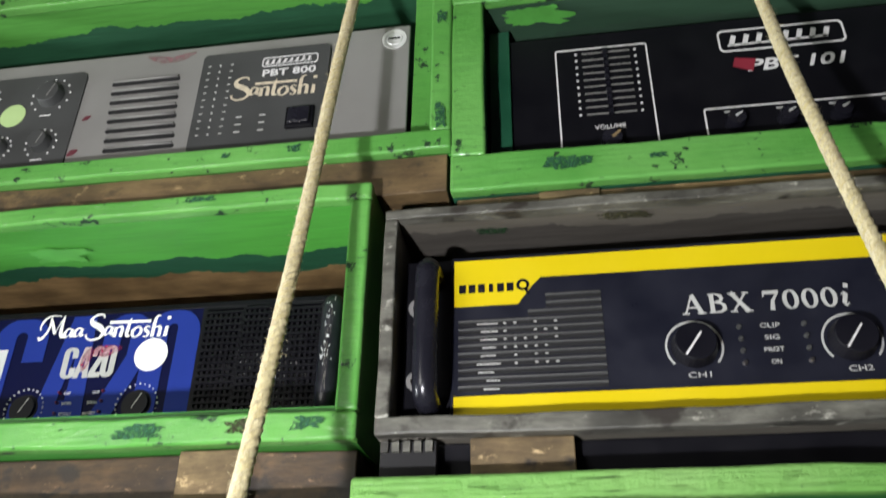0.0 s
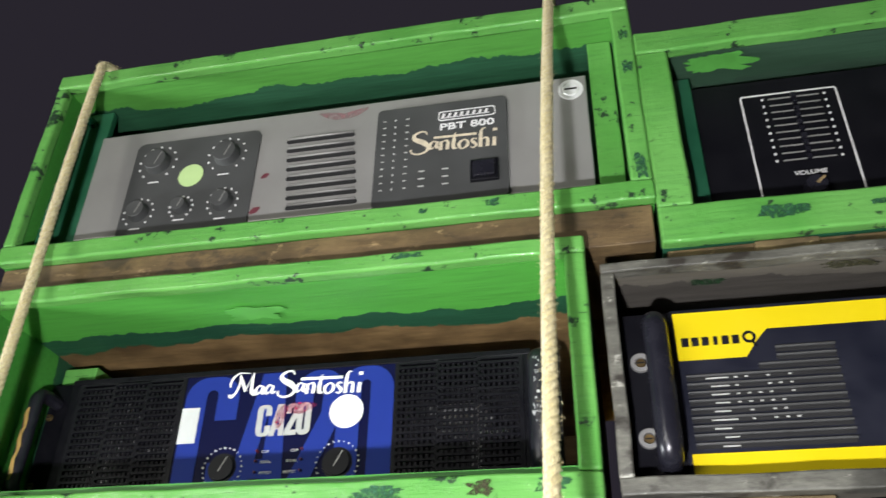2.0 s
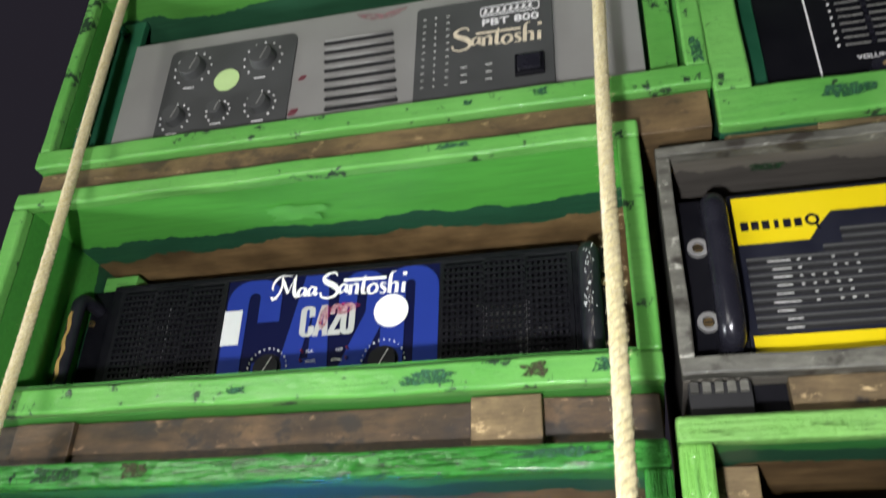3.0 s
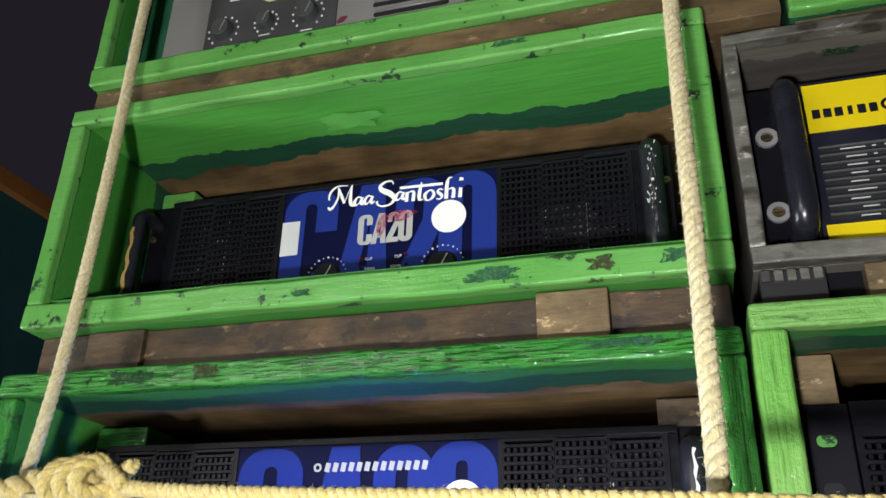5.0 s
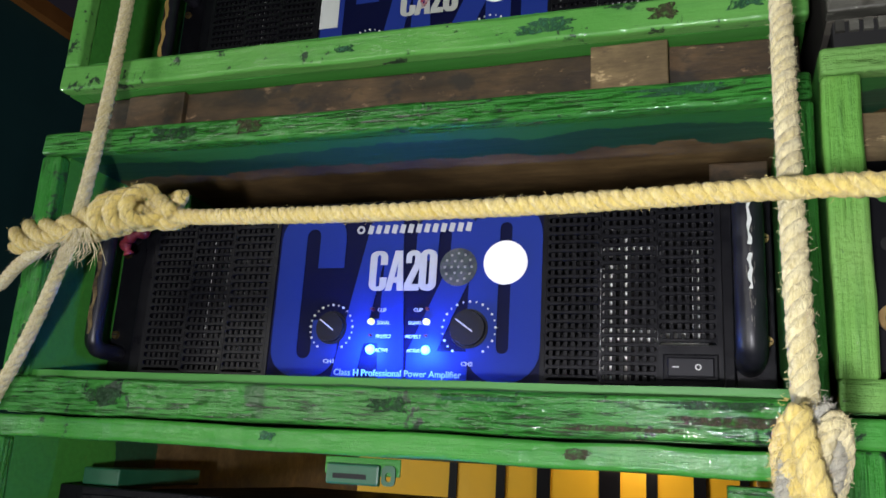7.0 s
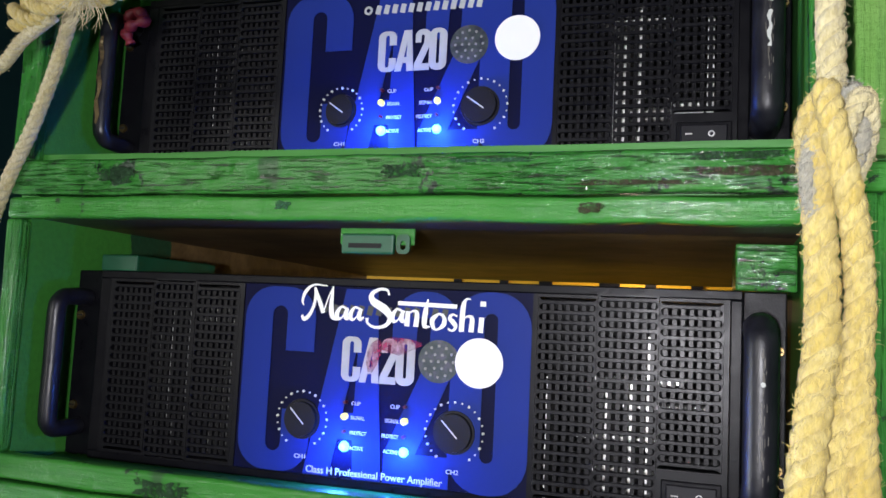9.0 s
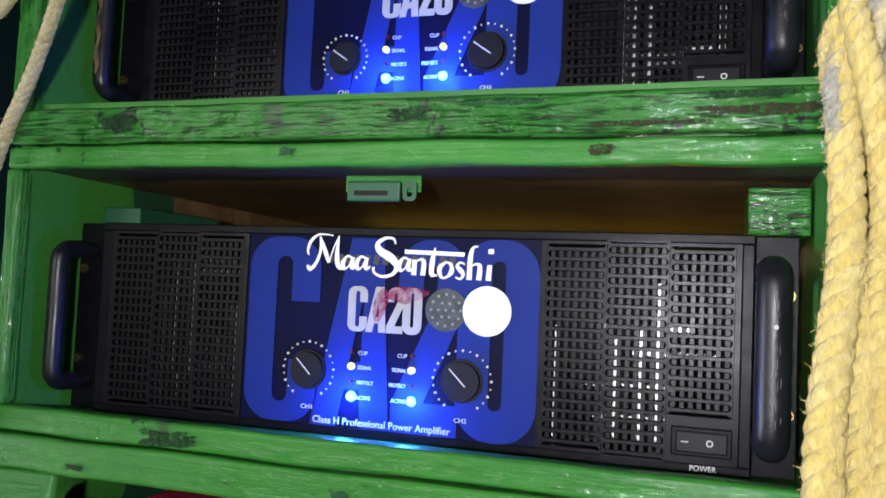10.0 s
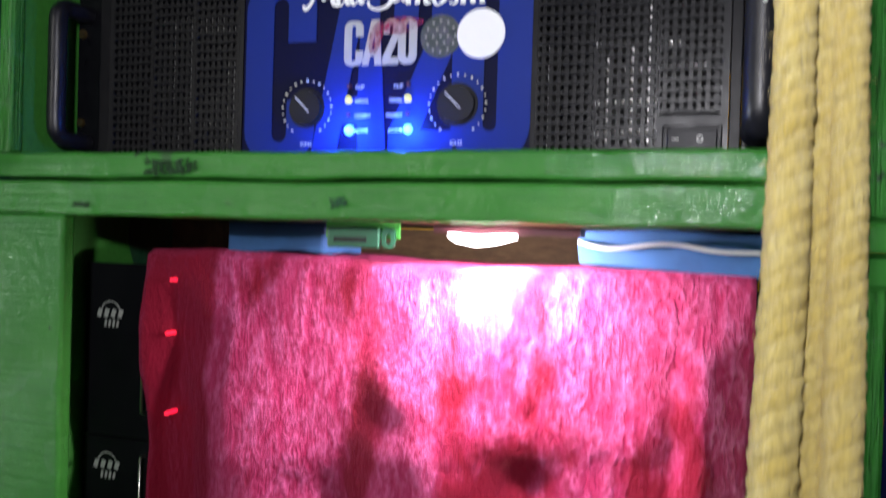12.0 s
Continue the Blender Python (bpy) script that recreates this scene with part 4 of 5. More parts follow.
    for i in range(46):
        x, z = rs.gauss(0.0004, 0.0011), rs.uniform(0.032, 0.098)
        sc_.ribbon([(0.4710 + x, z), (0.4710 + x + rs.uniform(-0.0003, 0.0003), z + rs.uniform(0.001, 0.006))], [rs.uniform(0.0002, 0.0005)] * 2, -0.0330 - math.sqrt(0.0088 ** 2 - x * x) - 0.00012)
    tagged(part("scuff", sc_, MAT_SCUFF, hr), kind="stuff")
    part("chip", Geo().disc(0.4715, 0.0790 + rs.uniform(-0.003, 0.01), 0.0013, -0.0410, -0.0420, 7), MAT_PAPER, hr, "white paint chip")
    if tape:
        t = Geo()
        zz = [0.030 + i * 0.006 for i in range(12)]
        t.ribbon([(0.0095 + 0.0012 * math.sin(i * 1.7), z) for i, z in enumerate(zz)], [0.002 + 0.0022 * abs(math.sin(i * 2.3)) for i in range(12)], -0.0325)
        part("tape_scrap", t, MAT_BLOCK if mark else MAT_TAPE, hl)
        # pale strips and short flecks along the front of the right handle
        t = Geo()
        if mark:
            for z, ln in ((0.058, 0.020), (0.084, 0.026)):
                t.ribbon([(0.4712 + 0.0006 * math.sin(k * 1.9), z + k * ln / 7) for k in range(8)], [0.0005 + 0.0020 * abs(math.sin(k * 0.9 + z * 90)) for k in range(8)], -0.0423)
        else:
            rs = random.Random(31)
            for i in range(28):
                x, z, ln = rs.uniform(-0.0042, 0.0042), rs.uniform(0.052, 0.110), rs.uniform(0.0008, 0.0030)
                t.ribbon([(0.4710 + x, z), (0.4710 + x + rs.uniform(-0.001, 0.001), z + ln)], [rs.uniform(0.0004, 0.0009)] * 2, -0.0330 - math.sqrt(0.0088 ** 2 - x * x) - 0.0003)
        part("tape_scrap", t, MAT_PAPER, hr)
    return amp


amp_b = blue_amplifier((-0.6265, 0.6005, 1.9449), "black and blue power amplifier with white script sticker, unlit", True, False, False, False, 62, True, (0.3020, 0.0855), 1)
part("paper_label", Geo().board(0.1465, 0.1635, -0.0048, -0.0042, 0.064, 0.097, 0.01, 0.0004), MAT_PAPER, amp_b, "torn grey paper label")
blue_amplifier((-0.6160, 0.559, 1.7048), "black and blue power amplifier with glowing blue indicators", False, True, True, True, 145, False, (0.3185, 0.0855), 1, (0.0106, 0.0120), 0.2950)
blue_amplifier((-0.6185, 0.5340, 1.4941), "black and blue power amplifier with script sticker and lit indicators", True, False, True, True, 135, True, (0.3115, 0.0835), 0)
for ax, ay, az in ((-0.6160, 0.559, 1.7048), (-0.6185, 0.534, 1.4941)):
    for lx in (0.2247, 0.2654):
        lamp("indicator_light", "POINT", (ax + lx, ay - 0.016, az + 0.025), 0.46, (0.03, 0.15, 1.0), 0.004)

rag = Geo().tube(smooth_path([(-0.606, 0.548, 1.8215), (-0.598, 0.541, 1.8180), (-0.588, 0.538, 1.8225), (-0.580, 0.541, 1.8170), (-0.588, 0.537, 1.8125), (-0.596, 0.539, 1.8080), (-0.593, 0.541, 1.7990)], 6), [0.0022 + 0.0026 * abs(math.sin(i * 0.55)) for i in range(37)], 9)
tagged(part("cloth_scrap", rag, MAT_RED, smooth=True), "crumpled red cloth scrap tied behind the amplifier handle", "cloth scrap")

# green cleats above the amplifier ears
for x0, x1, y, z0, z1, mat in ((-0.606, -0.574, 0.545, 1.6278, 1.6400, MAT_GREEN_DARK), (-0.160, -0.1275, 0.5385, 1.6275, 1.6545, MAT_GREEN_WORN), (-0.625, -0.590, 0.612, 2.0782, 2.098, MAT_GREEN), (-0.612, -0.565, 0.570, 1.8382, 1.8560, MAT_GREEN_WORN), (-0.166, -0.130, 0.570, 1.8382, 1.8590, MAT_SKID)):
    tagged(part("wood_cleat", Geo().board(x0, x1, y, y + 0.10, z0, z1, 0.02, 0.0008, z0), mat, bevel=0.0012), "painted wooden cleat above the amplifier ear", "cleat", "cleats")


def latch(x, y, z, label):
    """A painted hasp plate with a hook and an eye."""
    t = thing("latch", (x, y, z), label, "latch", "box latches")
    part("plate", Geo().box(0.0, 0.0500, 0.0, 0.0018, 0.006, 0.0165), MAT_GREEN_GLOSS, t, bevel=0.0006)
    part("body", Geo().box(0.003, 0.0380, -0.0045, 0.0, 0.0, 0.0125), MAT_GREEN_DARK, t, bevel=0.0012)
    part("slot", Geo().box(0.008, 0.0300, -0.0050, -0.0044, 0.0035, 0.0065), MAT_SLOT, t)
    tab = part("hook", outline_mesh("hook", [rounded(0.0392, 0.0005, 0.0480, 0.0125, 0.003), rounded(0.0418, 0.0030, 0.0454, 0.0085, 0.0016)], 0.0016), MAT_GREEN_DARK, t, bevel=0.0004)
    tab.location = (0, -0.0012, 0)
    return t


latch(-0.397, 0.5135, 1.6415, "green painted metal latch under the box top")
latch(-0.400, 0.5135, 1.4445, "green painted metal latch above the red cloth")

# ---- grey amplifier in the top box ----
a = thing("amplifier", (-0.6042, 0.543, 2.2035), "grey metal amplifier with charcoal panels and round sticker", "amplifier")
PX, PZ = -0.634, 2.2055
a.scale = (0.982, 1.0, 1.009)


def loc(x, z):
    return x - PX, z - PZ


part("front_panel", Geo().box(0.0, 0.518, 0.0, 0.004, 0.0, 0.1290), MAT_GREY_PANEL, a, bevel=0.001)
part("chassis", Geo().box(0.02, 0.498, 0.0041, 0.30, -0.0312, 0.1220), MAT_BLACK, a)
left = part("control_panel", outline_mesh("control_panel", [rounded(*loc(-0.586, 2.196), *loc(-0.447, 2.3165), 0.008)], 0.0016), MAT_DARK_PANEL, a, "charcoal panel of tone controls")
left.location = (0, -0.0002, 0)


def clear_knob(parent, x, z, r):
    k = part("knob", Geo().disc(x, z, r, -0.0015, -0.0100, 26, r * 0.86), MAT_DARK_PANEL, parent, "dark tone knob", bevel=0.0006)
    part("pointer", Geo().ribbon([(x + r * 0.1, z - r * 0.5), (x + r * 0.5, z + r * 0.55)], [0.0012] * 2, -0.0103), MAT_GREY_PANEL, k)
    d = Geo()
    for i in range(11):
        b = radians(230 - i * 28)
        d.disc(x + r * 1.45 * math.cos(b), z + r * 1.45 * math.sin(b), 0.0011, -0.0015, -0.0024, 8)
    tagged(part("dial", d, MAT_WHITE, k), kind="stuff")


for x, z, r in ((-0.558, 2.289, 0.0140), (-0.481, 2.289, 0.0140), (-0.566, 2.229, 0.0110), (-0.520, 2.230, 0.0085), (-0.476, 2.231, 0.0110)):
    clear_knob(left, *loc(x, z), r)
    u, w = loc(x, z)
    part("caption", Geo().ribbon([(u - 0.006, w - r * 1.75), (u + 0.006, w - r * 1.75)], [0.0016] * 2, -0.0022), MAT_WHITE, left)
u, w = loc(-0.517, 2.268)
part("round_sticker", Geo().disc(u, w, 0.0135, -0.0018, -0.0024, 36), MAT_STICKER_GREEN, a, "round pale green sticker")
for i in range(8):
    u, w = loc(-0.418 + 0.0012 * i, 2.2965 - i * 0.0115)
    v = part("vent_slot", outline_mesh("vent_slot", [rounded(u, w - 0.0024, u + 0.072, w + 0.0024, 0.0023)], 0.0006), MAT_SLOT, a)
    part("lip", Geo().tube([(u + 0.002, -0.0012, w + 0.0030), (u + 0.070, -0.0012, w + 0.0030)], 0.0013, 8), MAT_GREY_PANEL, v, smooth=True)
u0, w0 = loc(-0.322, 2.202)
u1, w1 = loc(-0.193, 2.318)
plate = part("display_panel", outline_mesh("display_panel", [rounded(u0, w0, u1, w1, 0.005)], 0.0045), MAT_DARK_PANEL, a, "raised charcoal panel")
u, w = loc(-0.260, 2.2955)
part("logo_plate", outline_mesh("logo_plate", [rounded(u, w, u + 0.056, w + 0.0115, 0.003), rounded(u + 0.001, w + 0.001, u + 0.055, w + 0.0105, 0.0025)], 0.0004), MAT_WHITE, plate).location = (0, -0.0046, 0)
st = Geo()
for i in range(8):
    st.ribbon([(u + 0.004 + i * 0.006, w + 0.003), (u + 0.006 + i * 0.006, w + 0.0085)], [0.0026] * 2, -0.0049)
st.ribbon([(u + 0.003, w + 0.0030), (u + 0.050, w + 0.0036)], [0.0012] * 2, -0.0049)
part("logo_print", st, MAT_WHITE, plate)
u, w = loc(-0.258, 2.2835)
part("model_number", words("model_number", "PBT 800", u, w, u + 0.053, w + 0.0082, 0, 0.02), MAT_WHITE, plate).location = (0, -0.0043, 0)
u, w = loc(-0.287, 2.2570)
script_sticker(plate, u, w, 0.085, 0.0290, MAT_FOIL, -0.0052, 330)
u, w = loc(-0.228, 2.2185)
psw = part("power_switch", Geo().box(u, u + 0.0265, -0.0085, -0.0045, w, w + 0.0235), MAT_BLACK, plate, "black rocker switch", bevel=0.001)
part("rocker", Geo().box(u + 0.003, u + 0.0235, -0.0115, -0.0085, w + 0.003, w + 0.0205), MAT_BLACK_GLOSS, psw, bevel=0.001)
dots = Geo()
for i in range(11):
    for x in (-0.314, -0.291):
        uu, ww = loc(x, 2.303 - i * 0.0082)
        dots.ribbon([(uu - 0.0016, ww), (uu + 0.0016, ww)], [0.0013] * 2, -0.0049)
    uu, ww = loc(-0.303, 2.303 - i * 0.0082)
    dots.disc(uu, ww, 0.0010, -0.0045, -0.0052, 8)
for i in range(3):
    for x in (-0.275, -0.252):
        uu, ww = loc(x, 2.238 - i * 0.0085)
        dots.ribbon([(uu - 0.003, ww), (uu + 0.003, ww)], [0.0016] * 2, -0.0049)
tagged(part("scale_marks", dots, MAT_SILVER, plate), kind="stuff")
u, w = loc(-0.141, 2.3180)
sc = screw(a, u + 0.010, w, 0.0085, 0.0, MAT_ALU)
part("washer", Geo().ring(u + 0.010, w, 0.0085, 0.0120, 0.0, -0.0012), MAT_ALU, a)
u, w = loc(-0.386, 2.3290)
part("smear", Geo().ribbon([(u + i * 0.0065, w - 0.0075 * math.sin(i * 0.39)) for i in range(9)], [0.003, 0.006, 0.008, 0.009, 0.007, 0.008, 0.008, 0.006, 0.002], -0.0004), MAT_SMUDGE, a, "faded pink smudge")
for x, z, r in ((-0.436, 2.258, 0.004), (-0.441, 2.218, 0.005)):
    u, w = loc(x, z)
    part("smear", Geo().ribbon([(u - r, w - r * 0.6), (u, w), (u + r, w + r * 0.5)], [r * 0.6, r * 1.5, r * 0.5], -0.0004), MAT_RED_DARK, a, "dried red spot")
tagged(part("filler_strip", Geo().board(-0.0915, -0.0690, 0.545, 0.560, 2.172, 2.376, 0.02, 0.0006), MAT_GREEN, bevel=0.001), "green wooden filler strip beside the amplifier", "filler strip")
tagged(part("filler_strip", Geo().board(-0.6340, -0.6050, 0.548, 0.556, 2.1775, 2.375, 0.02, 0.0006), MAT_GREEN_DARK, bevel=0.001), "dark green wooden filler strip beside the amplifier", "filler strip")
tagged(part("pipe", Geo().tube([(-0.6265, 0.528, 2.1775), (-0.6265, 0.529, 2.27), (-0.6265, 0.530, 2.352), (-0.6255, 0.536, 2.358), (-0.6255, 0.549, 2.360)], 0.0050, 12), coated("glossy_green_lacquer", (0.012, 0.085, 0.045), 0.14, 0, 0.3, 30, 0.03), smooth=True), "glossy dark green rod standing beside the amplifier", "rod")

# ---- black mixer amplifier in the upper box of the other stack ----
c = thing("amplifier", (-0.0125, 0.548, 2.1400), "black mixer amplifier with white outlined control fields", "amplifier")
PX, PZ = -0.036, 2.1580
c.scale = (1.029, 1.0, 1.02)
part("front_panel", Geo().box(0.010, 0.484, 0.0, 0.004, 0.0045, 0.160), MAT_BLACK, c, bevel=0.001)
part("chassis", Geo().box(0.02, 0.47, 0.0041, 0.28, 0.0045, 0.150), MAT_BLACK, c)
part("mounting_ear", Geo().box(-0.0085, 0.0098, -0.004, 0.006, 0.0100, 0.170), MAT_GREEN_DARK, c, "dark green painted ear", bevel=0.001)


def field(x0, z0, x1, z1, parent, wd=0.0014):
    u0, w0 = loc(x0, z0)
    u1, w1 = loc(x1, z1)
    part("outline", outline_mesh("outline", [rounded(u0, w0, u1, w1, 0.003), rounded(u0 + wd, w0 + wd, u1 - wd, w1 - wd, 0.002)], 0.0004), MAT_WHITE, parent)


field(0.013, 2.160, 0.092, 2.3015, c)
field(0.129, 2.160, 0.440, 2.2230, c)
for i in range(10):
    u, w = loc(0.036, 2.2950 - i * 0.0075)
    sl = part("slider_slot", Geo().box(u, u + 0.041, -0.0006, 0.001, w - 0.0006, w + 0.0006), MAT_GREY_PANEL, c)
    part("slider_cap", Geo().box(u + 0.018, u + 0.022, -0.0040, -0.0006, w - 0.0022, w + 0.0022), MAT_BLACK_GLOSS, sl)
    for x in (0.031, 0.0815):
        uu, ww = loc(x, 2.2950 - i * 0.0075)
        part("mark", Geo().disc(uu, ww, 0.0012, 0.0, -0.0006, 8), MAT_WHITE, sl)
u, w = loc(0.0385, 2.2110)
part("caption", words("caption", "VOLUME", u + 0.003, w, u + 0.028, w + 0.0042, 0, 0.01), MAT_WHITE, c)
u, w = loc(0.0540, 2.1950)
k = part("knob", Geo().disc(u, w, 0.0095, 0.0, -0.011, 26, 0.008), MAT_BLACK_GLOSS, c, "small black volume knob")
part("pointer", Geo().ribbon([(u, w), (u + 0.007, w + 0.006)], [0.003, 0.002], -0.0113), MAT_BLOCK, k)
for i in range(5):
    u, w = loc(0.1520 + i * 0.040, 2.2060)
    k = part("knob", Geo().disc(u, w, 0.0085, 0.0, -0.010, 24, 0.007), MAT_BLACK_GLOSS, c, "small black knob")
    part("pointer", Geo().ribbon([(u - 0.001, w), (u + 0.005, w + 0.004)], [0.0022, 0.0012], -0.0103), MAT_SILVER, k)
    part("caption", Geo().ribbon([(u - 0.007, w + 0.0115), (u + 0.005, w + 0.0115)], [0.0018] * 2, -0.0006), MAT_SILVER, c)
u0, w0 = loc(0.151, 2.2815)
part("logo_plate", outline_mesh("logo_plate", [rounded(u0, w0, u0 + 0.102, w0 + 0.0245, 0.005), rounded(u0 + 0.0016, w0 + 0.0016, u0 + 0.1004, w0 + 0.0229, 0.004)], 0.0004), MAT_WHITE, c)
st = Geo()
for i in range(8):
    st.ribbon([(u0 + 0.010 + i * 0.0108, w0 + 0.0065), (u0 + 0.0135 + i * 0.0108, w0 + 0.0175)], [0.0042] * 2, -0.0006)
st.ribbon([(u0 + 0.007, w0 + 0.0068), (u0 + 0.088, w0 + 0.0078)], [0.0022] * 2, -0.0006)
part("logo_print", st, MAT_WHITE, c)
u, w = loc(0.1700, 2.2580)
part("model_number", words("model_number", "PBT 101", u, w, u + 0.079, w + 0.0125, 0.25, 0.02), MAT_WHITE, c)
st = Geo().ribbon([(u - 0.010, w + 0.011), (u + 0.006, w + 0.006)], [0.010, 0.014], -0.0012)
part("smear", st, MAT_RED, c, "red paint mark")

# ---- black and yellow amplifier in the grey box ----


def serif_words(x0, z0, w, h):
    """ABX 7000i in a bookish face: thick and thin strokes with feet."""
    ge = Geo()

    def stroke(pts, widths):
        q = [(x0 + u * w / 6.85, z0 + v * h) for u, v in pts]
        ge.ribbon(q, [k * h for k in widths], -0.0007 - 0.000004 * len(ge.f))

    def feet(*spots):
        for u, v, half in spots:
            stroke([(u - half, v), (u + half, v)], [0.07] * 2)

    stroke([(0.12, 0.0), (0.45, 1.0)], [0.09, 0.09])
    stroke([(0.44, 1.0), (0.80, 0.0)], [0.20, 0.20])
    stroke([(0.24, 0.33), (0.66, 0.33)], [0.08, 0.08])
    feet((0.14, 0.035, 0.15), (0.80, 0.035, 0.18))
    stroke([(1.25, 0.0), (1.25, 1.0)], [0.20, 0.20])
    stroke([(1.10, 0.965), (1.45, 0.965), (1.62, 0.88), (1.66, 0.75), (1.60, 0.61), (1.32, 0.54)], [0.07, 0.08, 0.16, 0.20, 0.14, 0.06])
    stroke([(1.32, 0.54), (1.60, 0.50), (1.74, 0.38), (1.74, 0.20), (1.60, 0.06), (1.10, 0.035)], [0.06, 0.10, 0.18, 0.20, 0.10, 0.07])
    stroke([(2.06, 1.0), (2.70, 0.0)], [0.20, 0.20])
    stroke([(2.66, 1.0), (2.08, 0.0)], [0.09, 0.09])
    feet((2.10, 0.965, 0.17), (2.64, 0.965, 0.14), (2.10, 0.035, 0.14), (2.70, 0.035, 0.17))
    stroke([(3.34, 0.91), (3.98, 0.91)], [0.18, 0.18])
    stroke([(3.37, 0.95), (3.34, 0.66)], [0.10, 0.05])
    stroke([(3.94, 0.90), (3.70, 0.48), (3.64, 0.0)], [0.08, 0.15, 0.22])
    for k in range(3):
        cx = 4.42 + 0.76 * k
        ring = [(cx + 0.24 * math.cos(radians(a)), 0.50 + 0.455 * math.sin(radians(a))) for a in range(0, 361, 20)]
        stroke(ring, [0.07 + 0.13 * abs(math.cos(radians(a))) for a in range(0, 361, 20)])
    stroke([(6.42, 0.58), (6.56, 0.70), (6.60, 0.62), (6.50, 0.18), (6.54, 0.04), (6.70, 0.16)], [0.05, 0.12, 0.20, 0.20, 0.12, 0.05])
    stroke([(6.66, 0.93), (6.70, 1.15)], [0.20, 0.20])
    return ge


d = thing("amplifier", (-0.0862, 0.527, 1.9313), "black and yellow power amplifier with pale model lettering", "amplifier")
PX, PZ = -0.098, 1.9436
d.scale = (1.02, 1.0, 1.01)
part("front_panel", Geo().box(0.034, 0.482, 0.0, 0.004, 0.0, 0.1340), coated("black_satin_panel", (0.008, 0.009, 0.016), 0.35, 0, 0.3, 30, 0.03), d, bevel=0.0008)
part("mounting_ear", Geo().box(0.0, 0.0338, 0.0012, 0.004, 0.0, 0.1330), MAT_BLACK, d)
part("chassis", Geo().box(0.02, 0.462, 0.0041, 0.30, 0.0, 0.128), MAT_BLACK, d)
u, w = loc(-0.0615, 2.0575)
tab = [(u, w - 0.0210), (u, w + 0.0170), (0.482, w + 0.0170), (0.482, w), (0.1000, w), (0.0925, w - 0.0080), (0.0830, w - 0.0210)]
part("stripe", outline_mesh("stripe", [tab], 0.0005), MAT_YELLOW, d, "broad yellow printed stripe")
part("stripe", outline_mesh("stripe", [[(u, 0.0085), (u, 0.0240), (0.482, 0.0240), (0.482, 0.0085)]], 0.0005), MAT_YELLOW, d, "broad yellow printed stripe")
lg = Geo()
for i in range(6):
    x = u + 0.0062 + i * 0.0070
    lg.ribbon([(x, w - 0.0105), (x, w - 0.0035)], [0.0050 if i != 3 else 0.0030] * 2, -0.0009)
lg.ring(u + 0.0505, w - 0.0058, 0.0026, 0.0048, -0.0007, -0.0009, sides=20)
lg.ribbon([(u + 0.0520, w - 0.0085), (u + 0.0545, w - 0.0135)], [0.0020] * 2, -0.0009)
part("logo_print", lg, MAT_BLACK_GLOSS, d)
for i in range(12):
    z = 0.0285 + i * 0.0062
    right = 0.142
    left_x = 0.040 if i < 9 else 0.090 if i == 9 else 0.103
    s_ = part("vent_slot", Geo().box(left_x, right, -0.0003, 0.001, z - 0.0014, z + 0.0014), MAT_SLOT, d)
    part("lip", Geo().tube([(left_x, -0.0016, z + 0.0020), (right, -0.0016, z + 0.0020)], 0.0010, 6), MAT_DARK_PANEL, s_)
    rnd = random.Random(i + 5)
    # short silver strokes paint the highlights on the slot edges
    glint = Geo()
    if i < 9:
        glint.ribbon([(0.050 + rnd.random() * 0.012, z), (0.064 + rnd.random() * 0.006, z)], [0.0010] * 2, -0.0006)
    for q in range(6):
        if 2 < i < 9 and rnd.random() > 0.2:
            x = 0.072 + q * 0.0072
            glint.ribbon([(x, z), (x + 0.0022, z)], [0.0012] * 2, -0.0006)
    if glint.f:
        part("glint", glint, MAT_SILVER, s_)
u, w = loc(0.0975, 2.0195)
part("model_number", serif_words(u + 0.001, w + 0.0010, 0.112, 0.0150), MAT_SILVER, d, "pale serif model lettering")
for x, txt in ((0.1030, "CH1"), (0.2040, "CH2")):
    u, w = loc(x, 1.9965)
    k = part("knob", Geo().disc(u, w, 0.0155, 0.0, -0.012, 32, 0.0135), MAT_KNOB, d, "round black level knob", bevel=0.0006)
    part("pointer", Geo().ribbon([(u - 0.0075, w - 0.010), (u + 0.004, w + 0.006)], [0.0013] * 2, -0.0123), MAT_WHITE, k)
    part("arc", Geo().ring(u, w, 0.0178, 0.0192, 0.0, -0.0006, -40, 220), MAT_SILVER, k)
    part("caption", words("caption", txt, u - 0.0065, w - 0.0225, u + 0.0085, w - 0.0185, 0, 0.006), MAT_SILVER, d)
for i, txt in enumerate(("CLIP", "SIG", "PROT", "ON")):
    u, w = loc(0.1540, 2.0095 - i * 0.0088)
    part("caption", words("caption", txt, u - 0.0016 * len(txt), w - 0.0016, u + 0.0016 * len(txt), w + 0.0016, 0, 0.006), MAT_SILVER, d)
    for sx in (-0.020, 0.022):
        part("indicator", Geo().disc(u + sx, w, 0.0019, 0.0, -0.0026, 12, 0.0013), MAT_DARK_PANEL if i < 3 else MAT_METAL, d)
hd = [(0.0212, 0.006, 0.016), (0.0212, -0.018, 0.016), (0.0212, -0.026, 0.020), (0.0212, -0.029, 0.032), (0.0212, -0.030, 0.066), (0.0212, -0.029, 0.100), (0.0212, -0.026, 0.111), (0.0212, -0.018, 0.115), (0.0212, 0.006, 0.115)]
part("handle", Geo().tube(smooth_path(hd, 6), 0.0086, 18), MAT_BLACK_GLOSS, d, "thick glossy black handle", smooth=True)
